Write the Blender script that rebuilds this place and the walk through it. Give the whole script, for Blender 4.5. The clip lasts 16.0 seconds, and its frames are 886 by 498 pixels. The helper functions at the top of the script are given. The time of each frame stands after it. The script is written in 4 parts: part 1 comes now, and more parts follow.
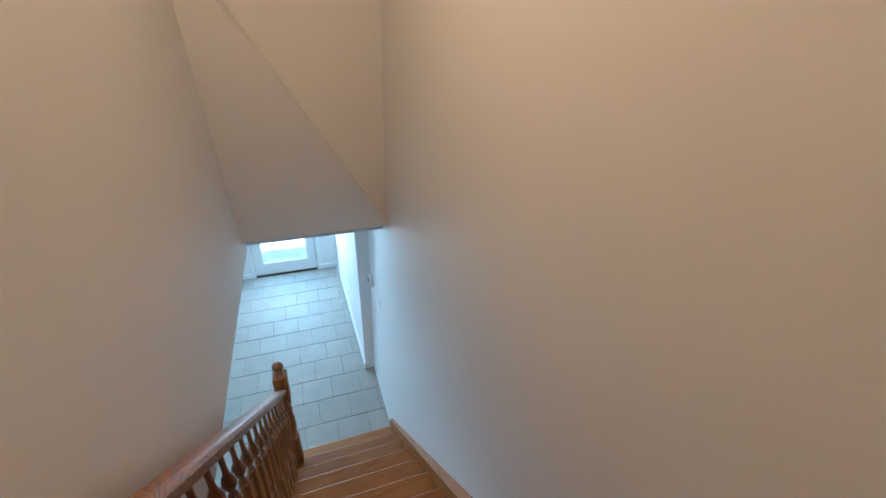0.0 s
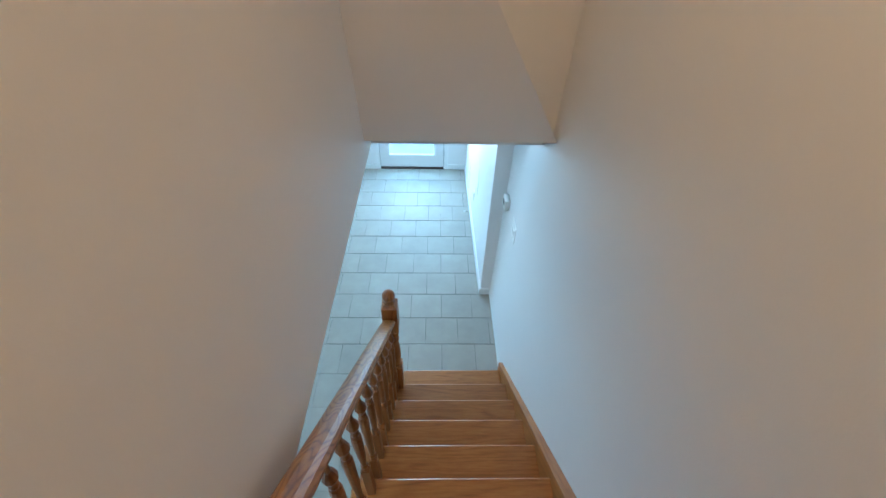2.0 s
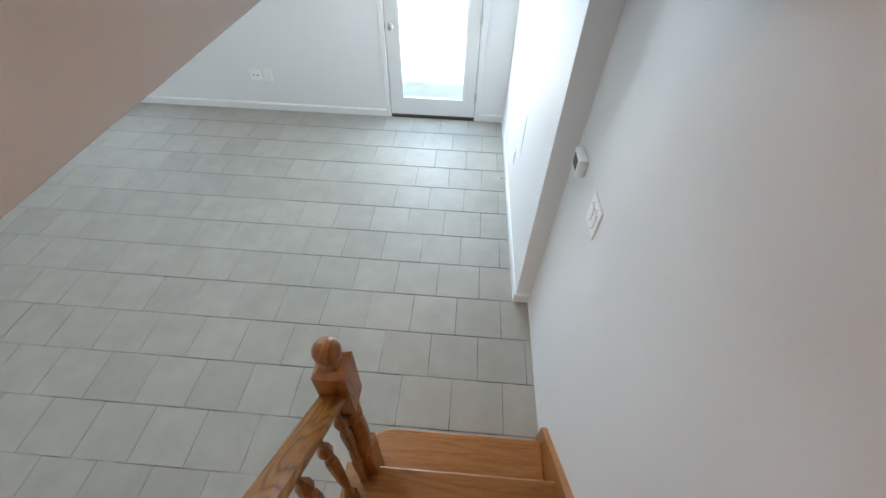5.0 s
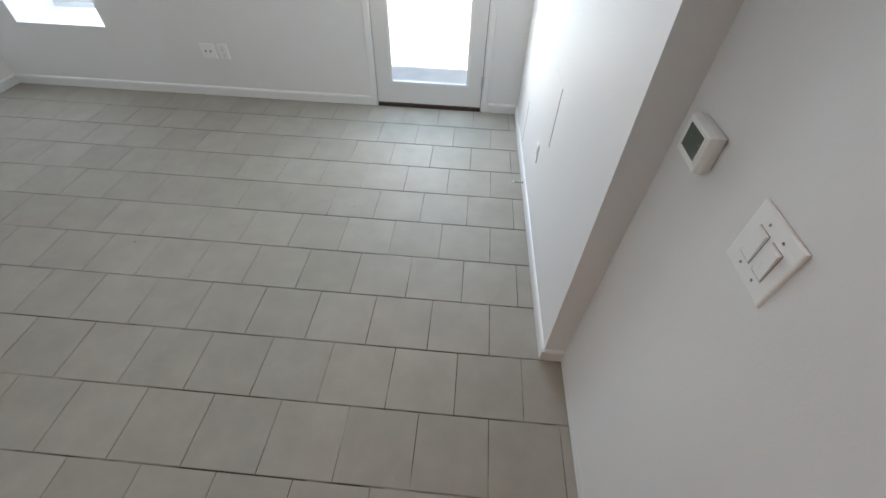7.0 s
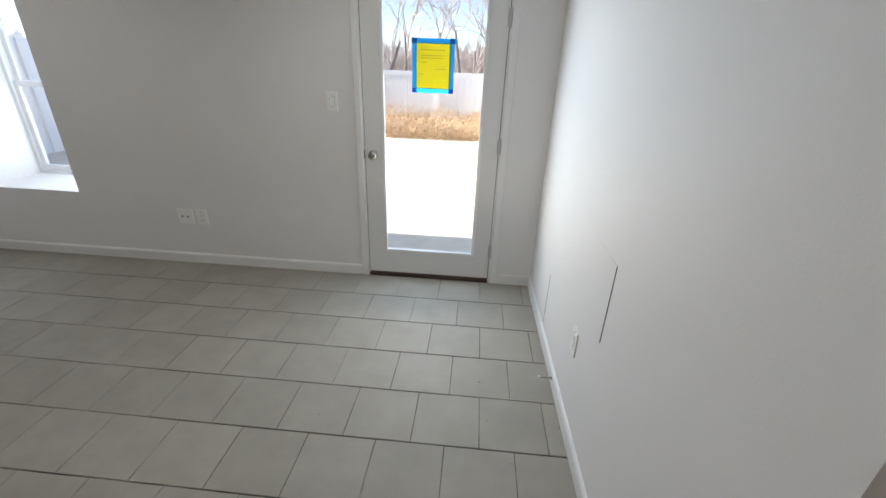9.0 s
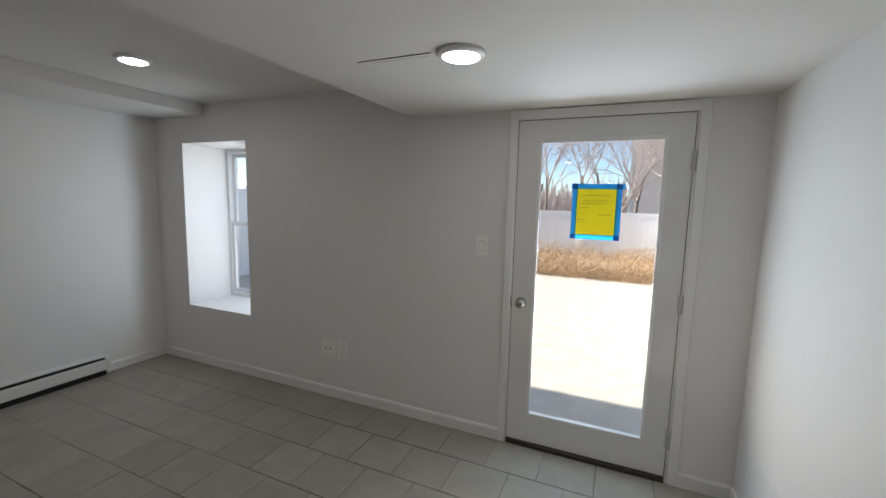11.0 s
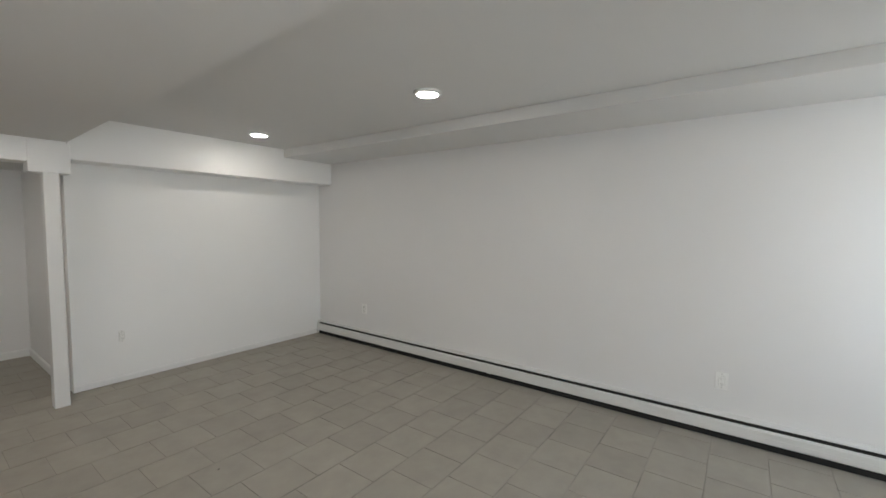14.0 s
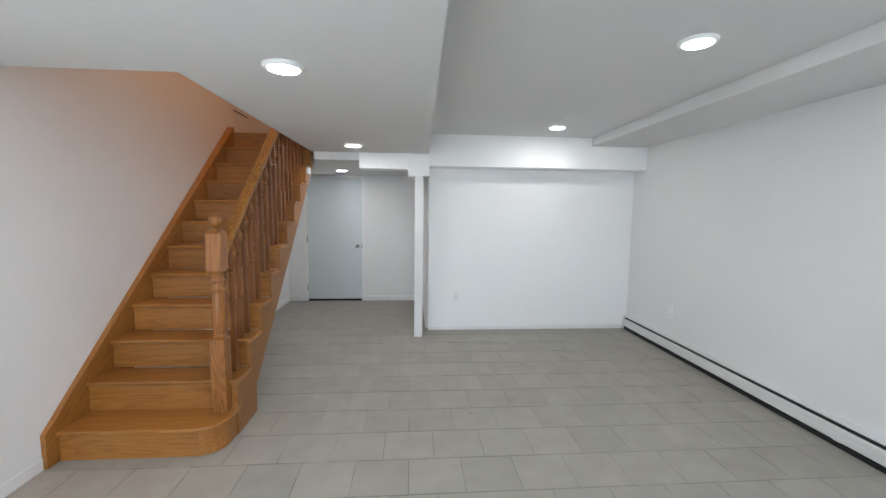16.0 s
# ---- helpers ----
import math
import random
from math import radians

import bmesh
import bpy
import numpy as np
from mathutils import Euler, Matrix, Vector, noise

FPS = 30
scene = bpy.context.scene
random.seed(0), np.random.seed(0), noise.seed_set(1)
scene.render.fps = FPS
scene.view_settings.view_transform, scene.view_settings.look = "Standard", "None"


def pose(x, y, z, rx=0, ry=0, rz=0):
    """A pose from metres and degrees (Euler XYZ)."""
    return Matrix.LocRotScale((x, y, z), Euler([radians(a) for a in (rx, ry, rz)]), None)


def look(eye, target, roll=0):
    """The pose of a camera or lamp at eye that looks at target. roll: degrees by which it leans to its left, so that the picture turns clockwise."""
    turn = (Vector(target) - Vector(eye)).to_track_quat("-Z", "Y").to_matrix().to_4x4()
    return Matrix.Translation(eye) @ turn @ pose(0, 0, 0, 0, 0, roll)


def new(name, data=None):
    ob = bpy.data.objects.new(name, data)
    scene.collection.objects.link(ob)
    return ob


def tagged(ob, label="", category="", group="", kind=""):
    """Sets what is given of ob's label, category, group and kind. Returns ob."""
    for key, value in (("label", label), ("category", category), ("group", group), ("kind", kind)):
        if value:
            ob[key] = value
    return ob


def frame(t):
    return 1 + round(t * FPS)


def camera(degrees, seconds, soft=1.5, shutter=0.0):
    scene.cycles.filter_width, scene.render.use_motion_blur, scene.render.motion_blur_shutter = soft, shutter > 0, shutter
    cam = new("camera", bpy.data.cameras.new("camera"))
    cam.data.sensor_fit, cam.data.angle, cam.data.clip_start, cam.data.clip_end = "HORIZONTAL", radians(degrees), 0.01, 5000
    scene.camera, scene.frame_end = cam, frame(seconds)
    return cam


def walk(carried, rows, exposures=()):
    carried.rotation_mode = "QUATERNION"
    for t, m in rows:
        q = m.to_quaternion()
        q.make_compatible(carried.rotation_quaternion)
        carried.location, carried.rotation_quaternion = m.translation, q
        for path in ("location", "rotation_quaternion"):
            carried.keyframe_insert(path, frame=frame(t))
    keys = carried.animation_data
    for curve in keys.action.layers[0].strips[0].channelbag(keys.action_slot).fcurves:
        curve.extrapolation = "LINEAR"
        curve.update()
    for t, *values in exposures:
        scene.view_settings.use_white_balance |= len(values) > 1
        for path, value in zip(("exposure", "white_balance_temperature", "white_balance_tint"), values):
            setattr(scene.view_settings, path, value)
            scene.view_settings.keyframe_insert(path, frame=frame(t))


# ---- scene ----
cam = camera(94.7, 16.0)
PATH = [
    (0, (0.012, -0.256, 3.547), (0.622, 1.395, 2.596), 1.7),
    (0.5, (-0.006, -0.004, 3.549), (0.387, 1.626, 2.459), 1.6),
    (1, (-0.085, 0.222, 3.525), (0.156, 1.797, 2.318), 1.8),
    (1.5, (-0.099, 0.38, 3.413), (0.026, 1.897, 2.116), 1.6),
    (2, (-0.051, 0.532, 3.279), (-0.01, 1.999, 1.921), 1.4),
    (2.5, (-0.046, 0.724, 3.128), (-0.058, 2.148, 1.724), 1.5),
    (3, (-0.003, 0.899, 2.989), (-0.055, 2.298, 1.561), 1.0),
    (3.5, (0.032, 1.087, 2.821), (-0.039, 2.468, 1.376), 1.1),
    (4, (0.007, 1.253, 2.685), (-0.066, 2.62, 1.228), 1.3),
    (6.3, (0.008, 2.091, 2.013), (-0.073, 3.444, 0.542), 1.8),
    (6.5, (-0.014, 2.152, 1.958), (-0.093, 3.509, 0.491), 1.9),
    (7, (-0.01, 2.338, 1.813), (-0.092, 3.72, 0.369), 2.0),
    (7.5, (-0.029, 2.528, 1.647), (-0.113, 3.973, 0.267), 2.2),
    (8, (-0.064, 2.687, 1.577), (-0.156, 4.238, 0.317), 2.2),
    (8.5, (-0.058, 2.838, 1.573), (-0.156, 4.52, 0.495), 2.6),
    (8.7, (-0.067, 2.909, 1.546), (-0.174, 4.651, 0.57), 2.4),
    (10.8, (-0.182, 3.288, 1.585), (-0.835, 5.163, 1.341), 1.6),
    (11, (-0.254, 3.328, 1.583), (-1.043, 5.151, 1.346), 1.4),
    (11.5, (-0.447, 3.467, 1.562), (-1.646, 5.056, 1.37), 1.3),
    (12, (-0.581, 3.619, 1.552), (-2.193, 4.79, 1.378), 1.0),
    (12.5, (-0.613, 3.803, 1.56), (-2.52, 4.385, 1.409), 0.8),
    (13, (-0.713, 3.923, 1.53), (-2.707, 3.863, 1.395), 0.6),
    (13.2, (-0.737, 4.048, 1.534), (-2.703, 3.705, 1.4), 0.5),
    (13.5, (-0.786, 4.179, 1.549), (-2.657, 3.483, 1.413), 0.4),
    (13.9, (-0.841, 4.405, 1.515), (-2.509, 3.308, 1.385), 0.3),
    (14, (-0.852, 4.425, 1.505), (-2.457, 3.241, 1.381), 0.4),
    (14.5, (-0.945, 4.554, 1.48), (-2.207, 3.009, 1.343), 0.3),
    (15, (-1.114, 4.637, 1.497), (-1.995, 2.848, 1.348), 0.5),
    (15.5, (-1.348, 4.732, 1.493), (-1.845, 2.802, 1.331), 0.8),
    (16, (-1.541, 4.772, 1.484), (-1.693, 2.786, 1.3), 0.7),
]
EXPOSURES = [
    (0.0, 2.58, 4300, -10),
    (0.5, 2.56, 4300, -10),
    (1.5, 2.68, 4150, -13),
    (2.5, 2.76, 4570, -13),
    (3.5, 2.75, 5100, -6),
    (4.2, 2.73, 5450, -1),
    (6.5, 2.05, 6150, 8),
    (8.5, 1.66, 6550, 10),
    (10.8, 0.82, 6750, 11),
    (12.0, 1.1, 6700, 9),
    (12.8, 1.6, 6800, 8),
    (13.5, 1.95, 6900, 9),
    (14.5, 2.03, 6550, 9),
    (15.0, 2.2, 6330, 9),
    (16.0, 2.62, 6080, 8),
]

# ---------------------------------------------------------------- light
LED_POWER = 25.0
SUN_STRENGTH, SKY_STRENGTH = 5.0, 0.13
sun_way = Vector((0.86, 0.05, -0.62)).normalized()
world = bpy.data.worlds.new("World")
scene.world = world
world.use_nodes = True
wn = world.node_tree
sky = wn.nodes.new("ShaderNodeTexSky")
sky.sky_type, sky.sun_disc = "NISHITA", False
sky.altitude, sky.air_density, sky.dust_density, sky.ozone_density = 1200, 0.8, 0.1, 2.5
sky.sun_elevation = math.asin(-sun_way.z)
sky.sun_rotation = math.atan2(-sun_way.x, -sun_way.y)
wn.links.new(sky.outputs[0], wn.nodes["Background"].inputs["Color"])
wn.nodes["Background"].inputs["Strength"].default_value = SKY_STRENGTH
sun = new("sun", bpy.data.lights.new("sun", "SUN"))
sun.data.energy, sun.data.angle, sun.data.color = SUN_STRENGTH, radians(0.5), (1.0, 0.95, 0.88)
sun.matrix_world = Matrix.Translation((-10, 0, 20)) @ sun_way.to_track_quat("-Z", "Y").to_matrix().to_4x4()


def opening_light(name, at, target, w, h, power, colour):
    l = new(name, bpy.data.lights.new(name, "AREA"))
    l.data.shape, l.data.size, l.data.size_y = "RECTANGLE", w, h
    l.data.energy, l.data.color = power, colour
    l.matrix_world = look(at, target)
    return l


opening_light("daylight_door", (-0.39, 5.90, 1.25), (-0.39, 2.6, 0.5), 0.64, 1.35, 6.2, (0.64, 0.81, 1.0))
opening_light("patio_bounce_door", (-0.39, 5.90, 0.72), (-0.30, 3.6, 2.2), 0.64, 0.9, 3.6, (1.0, 0.88, 0.74))
opening_light("daylight_window", (-3.32, 6.20, 1.32), (-4.45, 4.9, 1.0), 0.24, 1.25, 3.2, (0.80, 0.90, 1.0))
opening_light("upstairs_light", (-0.17, 0.8, 4.86), (-0.12, 0.8, 2.5), 0.4, 0.4, 3.3, (1.0, 0.49, 0.21))

walk(cam, [(t, look(eye, target, roll)) for t, eye, target, roll in PATH], EXPOSURES)


# ---------------------------------------------------------------- node helpers
def material(name):
    m = bpy.data.materials.new(name)
    m.use_nodes = True
    nt = m.node_tree
    return m, nt, nt.nodes["Principled BSDF"]


def setv(node, **values):
    for key, value in values.items():
        node.inputs[key.replace("_", " ")].default_value = value


def coords(nt, scale=(1, 1, 1), rot=(0, 0, 0)):
    tc = nt.nodes.new("ShaderNodeTexCoord")
    mp = nt.nodes.new("ShaderNodeMapping")
    geo = nt.nodes.new("ShaderNodeNewGeometry")
    nt.links.new(geo.outputs["Position"], mp.inputs["Vector"])
    mp.inputs["Scale"].default_value = scale
    mp.inputs["Rotation"].default_value = rot
    nt.nodes.remove(tc)
    return mp.outputs["Vector"]


def noise_tex(nt, vec, scale, detail=3.0, rough=0.5, distortion=0.0):
    n = nt.nodes.new("ShaderNodeTexNoise")
    n.inputs["Scale"].default_value = scale
    n.inputs["Detail"].default_value = detail
    n.inputs["Roughness"].default_value = rough
    n.inputs["Distortion"].default_value = distortion
    nt.links.new(vec, n.inputs["Vector"])
    return n.outputs["Fac"]


def ramp(nt, fac, stops):
    r = nt.nodes.new("ShaderNodeValToRGB")
    while len(r.color_ramp.elements) < len(stops):
        r.color_ramp.elements.new(0.5)
    for e, (p, c) in zip(r.color_ramp.elements, stops):
        e.position, e.color = p, (*c, 1)
    nt.links.new(fac, r.inputs["Fac"])
    return r.outputs["Color"]


def maths(nt, op, a, b=0.0, c=None):
    n = nt.nodes.new("ShaderNodeMath")
    n.operation = op
    for i, v in enumerate((a, b) if c is None else (a, b, c)):
        if isinstance(v, (int, float)):
            n.inputs[i].default_value = v
        else:
            nt.links.new(v, n.inputs[i])
    return n.outputs[0]


def mixed(nt, fac, a, b, mode="MIX"):
    n = nt.nodes.new("ShaderNodeMix")
    n.data_type, n.blend_type = "RGBA", mode
    for i, v in ((0, fac), (6, a), (7, b)):
        if isinstance(v, (int, float)):
            n.inputs[i].default_value = v
        elif isinstance(v, tuple):
            n.inputs[i].default_value = (*v, 1)
        else:
            nt.links.new(v, n.inputs[i])
    return n.outputs[2]


def bumped(nt, bsdf, height, strength=0.2, distance=0.002):
    b = nt.nodes.new("ShaderNodeBump")
    b.inputs["Strength"].default_value = strength
    b.inputs["Distance"].default_value = distance
    nt.links.new(height, b.inputs["Height"])
    nt.links.new(b.outputs["Normal"], bsdf.inputs["Normal"])


def painted(name, colour, rough, relief=0.25, tone=0.03, fine=140):
    m, nt, b = material(name)
    v = coords(nt)
    big = noise_tex(nt, v, 0.9, 4, 0.6)
    small = noise_tex(nt, v, fine, 2, 0.6)
    low = tuple(c * (1 - tone) for c in colour)
    high = tuple(min(1, c * (1 + tone)) for c in colour)
    nt.links.new(ramp(nt, big, [(0.3, low), (0.7, high)]), b.inputs["Base Color"])
    r = maths(nt, "MULTIPLY_ADD", big, 0.12, rough - 0.06)
    nt.links.new(r, b.inputs["Roughness"])
    roll = noise_tex(nt, v, 7, 3, 0.5)
    h = maths(nt, "MULTIPLY_ADD", roll, 1.5, small)
    bumped(nt, b, h, relief, 0.0012)
    return m


def oak(name, axis="x", slope=0.0, tint=(1, 1, 1), figure=0.18, gloss=0.22, count=11.0, squeeze=11, along=1.0, rough=0.32):
    """Varnished oak with its grain along an axis, turned by slope about x."""
    m, nt, b = material(name)
    q, w = squeeze, along
    s = {"x": (w, q, q), "y": (q, w, q), "z": (q, q, w)}[axis]
    geo = nt.nodes.new("ShaderNodeNewGeometry")
    info = nt.nodes.new("ShaderNodeObjectInfo")
    shift = nt.nodes.new("ShaderNodeCombineXYZ")
    nt.links.new(maths(nt, "MULTIPLY", info.outputs["Random"], 17.0), shift.inputs[0])
    nt.links.new(maths(nt, "MULTIPLY", info.outputs["Random"], 5.0), shift.inputs[2])
    add = nt.nodes.new("ShaderNodeVectorMath")
    add.operation = "ADD"
    nt.links.new(geo.outputs["Position"], add.inputs[0])
    nt.links.new(shift.outputs[0], add.inputs[1])
    turn = nt.nodes.new("ShaderNodeMapping")
    turn.inputs["Rotation"].default_value = (slope, 0, 0)
    nt.links.new(add.outputs[0], turn.inputs["Vector"])
    st = nt.nodes.new("ShaderNodeMapping")
    st.inputs["Scale"].default_value = s
    nt.links.new(turn.outputs[0], st.inputs["Vector"])
    v = st.outputs[0]
    broad = noise_tex(nt, v, 0.75, 2, 0.4, 0.25)
    rings = maths(nt, "FRACT", maths(nt, "MULTIPLY", broad, count))
    rings = maths(nt, "POWER", maths(nt, "ABSOLUTE", maths(nt, "MULTIPLY_ADD", rings, 2.0, -1.0)), 2.2)
    fibre = noise_tex(nt, v, 9.0, 5, 0.7)
    big = noise_tex(nt, turn.outputs[0], 1.6, 2, 0.5)
    t = tint
    lo = (0.14 * t[0], 0.055 * t[1], 0.008 * t[2])
    mid = (0.30 * t[0], 0.119 * t[1], 0.020 * t[2])
    hi = (0.43 * t[0], 0.198 * t[1], 0.043 * t[2])
    f = maths(nt, "MULTIPLY_ADD", rings, -figure, maths(nt, "MULTIPLY_ADD", fibre, 0.8, 0.22))
    col = ramp(nt, f, [(0.18, lo), (0.5, mid), (0.85, hi)])
    col = mixed(nt, maths(nt, "MULTIPLY", big, 0.35), col, mixed(nt, 1.0, col, (0.62, 0.5, 0.42), "MULTIPLY"))
    one = maths(nt, "MULTIPLY_ADD", info.outputs["Random"], 0.3, 0.85)
    hsv = nt.nodes.new("ShaderNodeHueSaturation")
    nt.links.new(one, hsv.inputs["Value"])
    nt.links.new(col, hsv.inputs["Color"])
    nt.links.new(hsv.outputs[0], b.inputs["Base Color"])
    nt.links.new(maths(nt, "MULTIPLY_ADD", fibre, 0.25, rough), b.inputs["Roughness"])
    setv(b, Coat_Weight=gloss, Coat_Roughness=0.2)
    bumped(nt, b, f, 0.12, 0.001)
    return m


def plain(name, colour, rough=0.5, metal=0.0, scale=60, tone=0.06, relief=0.05):
    m, nt, b = material(name)
    v = coords(nt)
    n = noise_tex(nt, v, scale, 3)
    low = tuple(c * (1 - tone) for c in colour)
    high = tuple(min(1, c * (1 + tone)) for c in colour)
    nt.links.new(ramp(nt, n, [(0.3, low), (0.7, high)]), b.inputs["Base Color"])
    nt.links.new(maths(nt, "MULTIPLY_ADD", n, 0.14, rough - 0.07), b.inputs["Roughness"])
    setv(b, Metallic=metal)
    bumped(nt, b, n, relief, 0.001)
    return m


def glowing(name, colour, strength):
    m, nt, b = material(name)
    setv(b, Base_Color=(0.8, 0.8, 0.8, 1), Emission_Color=(*colour, 1), Emission_Strength=strength, Roughness=0.4)
    return m


def tile_material():
    m, nt, b = material("porcelain tile")
    v = coords(nt)
    info = nt.nodes.new("ShaderNodeObjectInfo")
    cloud = noise_tex(nt, v, 5.5, 5, 0.62)
    grit = noise_tex(nt, v, 260, 2, 0.7)
    stain = noise_tex(nt, v, 0.8, 4, 0.6)
    base = ramp(nt, cloud, [(0.25, (0.310, 0.288, 0.248)), (0.75, (0.378, 0.353, 0.306))])
    base = mixed(nt, maths(nt, "MULTIPLY", grit, 0.16), base, (0.22, 0.21, 0.19))
    hsv = nt.nodes.new("ShaderNodeHueSaturation")
    nt.links.new(maths(nt, "MULTIPLY_ADD", info.outputs["Random"], 0.10, maths(nt, "MULTIPLY_ADD", stain, 0.2, 0.85)), hsv.inputs["Value"])
    nt.links.new(base, hsv.inputs["Color"])
    speck = nt.nodes.new("ShaderNodeTexVoronoi")
    speck.inputs["Scale"].default_value = 2.1
    nt.links.new(v, speck.inputs["Vector"])
    dot = maths(nt, "LESS_THAN", speck.outputs["Distance"], 0.009)
    nt.links.new(mixed(nt, maths(nt, "MULTIPLY", dot, 0.7), hsv.outputs[0], (0.06, 0.05, 0.045)), b.inputs["Base Color"])
    nt.links.new(maths(nt, "MULTIPLY_ADD", stain, 0.16, maths(nt, "MULTIPLY_ADD", grit, 0.1, 0.47)), b.inputs["Roughness"])
    bumped(nt, b, maths(nt, "MULTIPLY_ADD", cloud, 2.0, grit), 0.12, 0.0008)
    return m


def grout_material():
    m, nt, b = material("worn grey grout")
    v = coords(nt)
    n = noise_tex(nt, v, 1.7, 4, 0.6)
    sep = nt.nodes.new("ShaderNodeSeparateXYZ")
    nt.links.new(v, sep.inputs[0])
    dust = maths(nt, "MAXIMUM", maths(nt, "MULTIPLY_ADD", sep.outputs["Y"], -0.08, 0.29), 0.0)
    west = maths(nt, "MAXIMUM", maths(nt, "MULTIPLY_ADD", sep.outputs["X"], -0.10, -0.13), 0.0)
    patch = maths(nt, "MULTIPLY_ADD", noise_tex(nt, v, 6.0, 3, 0.6), 0.5, -0.25)
    n = maths(nt, "ADD", maths(nt, "ADD", n, patch), maths(nt, "ADD", dust, west))
    nt.links.new(ramp(nt, n, [(0.46, (0.05, 0.046, 0.04)), (0.72, (0.34, 0.32, 0.285))]), b.inputs["Base Color"])
    setv(b, Roughness=0.9)
    bumped(nt, b, noise_tex(nt, v, 300, 2), 0.2, 0.001)
    return m


def glass_material():
    m, nt, b = material("window glass")
    nt.nodes.remove(b)
    tr = nt.nodes.new("ShaderNodeBsdfTransparent")
    tr.inputs["Color"].default_value = (0.94, 0.965, 0.96, 1)
    gl = nt.nodes.new("ShaderNodeBsdfGlossy")
    gl.inputs["Roughness"].default_value = 0.01
    lw = nt.nodes.new("ShaderNodeLayerWeight")
    lw.inputs["Blend"].default_value = 0.5
    fr = maths(nt, "MULTIPLY_ADD", maths(nt, "POWER", lw.outputs["Facing"], 5.0), 0.5, 0.03)
    mx = nt.nodes.new("ShaderNodeMixShader")
    nt.links.new(fr, mx.inputs[0])
    nt.links.new(tr.outputs[0], mx.inputs[1])
    nt.links.new(gl.outputs[0], mx.inputs[2])
    nt.links.new(mx.outputs[0], nt.nodes["Material Output"].inputs["Surface"])
    return m


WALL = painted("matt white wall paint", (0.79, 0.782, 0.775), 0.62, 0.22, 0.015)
# Lighter than WALL, for the partition, the boxed beams and the post cap.
WHITE = painted("lighter wall white", (0.90, 0.90, 0.89), 0.5, 0.15, 0.01)
CEIL = painted("flat ceiling paint", (0.70, 0.695, 0.685), 0.8, 0.2, 0.015)
TRIM = painted("semi gloss trim paint", (0.80, 0.80, 0.79), 0.36, 0.08, 0.01)
DOORP = painted("door paint", (0.74, 0.74, 0.73), 0.38, 0.06, 0.012)
DOORG = painted("cool grey door paint", (0.62, 0.66, 0.68), 0.42, 0.06, 0.012)
PLASTIC = plain("white plastic", (0.88, 0.88, 0.86), 0.3, 0, 90, 0.01, 0.02)
# Grey for rims that draw the shadow line round rockers and receptacles.
GREY_SHADE = plain("grey shade round inserts", (0.30, 0.30, 0.29), 0.5, 0, 90, 0.02, 0.02)
OAK_X = oak("oak along the treads", "x")
OAK_Z = oak("oak turned upright", "z", tint=(0.66, 0.55, 0.44))
OAK_N = oak("oak newel", "z", tint=(0.90, 0.82, 0.74), figure=0.3, count=16.0, squeeze=8)
OAK_R = oak("oak handrail", "y", slope=0.703, tint=(0.98, 1.08, 1.0), figure=0.38, gloss=0.0, count=19.0, squeeze=12, along=3.2, rough=0.38)
OAK_S = oak("oak stringer", "y", slope=0.703)
TILE = tile_material()
GROUT = grout_material()
NICKEL = plain("satin nickel", (0.36, 0.34, 0.31), 0.28, 1.0, 200, 0.05)
BRONZE = plain("dark bronze threshold", (0.055, 0.035, 0.028), 0.45, 0.3, 80, 0.2)
BLACK = plain("black recess", (0.012, 0.012, 0.012), 0.8, 0, 60, 0.1)
FIN = plain("dark heater element", (0.05, 0.048, 0.045), 0.5, 0.6, 300, 0.3)
HEATER = painted("enamelled heater steel", (0.72, 0.72, 0.70), 0.34, 0.04, 0.01)
GLASS = glass_material()
SCREEN = plain("grey green display", (0.075, 0.09, 0.068), 0.25, 0, 40, 0.05)


def sheet(name, colour, share):
    """Thin paper or tape that lets daylight through."""
    m, nt, b = material(name)
    n = noise_tex(nt, coords(nt), 60, 3)
    col = ramp(nt, n, [(0.3, tuple(c * 0.94 for c in colour)), (0.7, colour)])
    nt.links.new(col, b.inputs["Base Color"])
    setv(b, Roughness=0.7)
    tl = nt.nodes.new("ShaderNodeBsdfTranslucent")
    nt.links.new(col, tl.inputs["Color"])
    mx = nt.nodes.new("ShaderNodeMixShader")
    mx.inputs[0].default_value = share
    nt.links.new(b.outputs[0], mx.inputs[1])
    nt.links.new(tl.outputs[0], mx.inputs[2])
    nt.links.new(mx.outputs[0], nt.nodes["Material Output"].inputs["Surface"])
    return m


YELLOW = sheet("yellow notice paper", (0.92, 0.86, 0.13), 0.8)
TAPE = sheet("blue masking tape", (0.11, 0.58, 0.95), 0.8)
TAPE2 = sheet("doubled blue masking tape", (0.01, 0.2, 0.65), 0.3)
INK = plain("grey ink", (0.62, 0.55, 0.08), 0.7, 0, 60, 0.05)
LED = glowing("led diffuser", (1.0, 0.965, 0.92), LED_POWER)
VINYL = plain("white vinyl", (0.80, 0.81, 0.83), 0.4, 0, 8, 0.02)
CONCRETE = plain("pale patio concrete", (0.64, 0.58, 0.50), 0.85, 0, 6, 0.12, 0.3)
EARTH = plain("dry earth", (0.22, 0.17, 0.11), 0.95, 0, 3, 0.3, 0.5)
STRAW = plain("dry straw grass", (0.56, 0.40, 0.25), 0.85, 0, 9, 0.42)
BARK = plain("grey brown bark", (0.30, 0.24, 0.21), 0.9, 0, 20, 0.3, 0.6)
TWIG = plain("reddish winter twigs", (0.60, 0.49, 0.45), 0.9, 0, 20, 0.3)
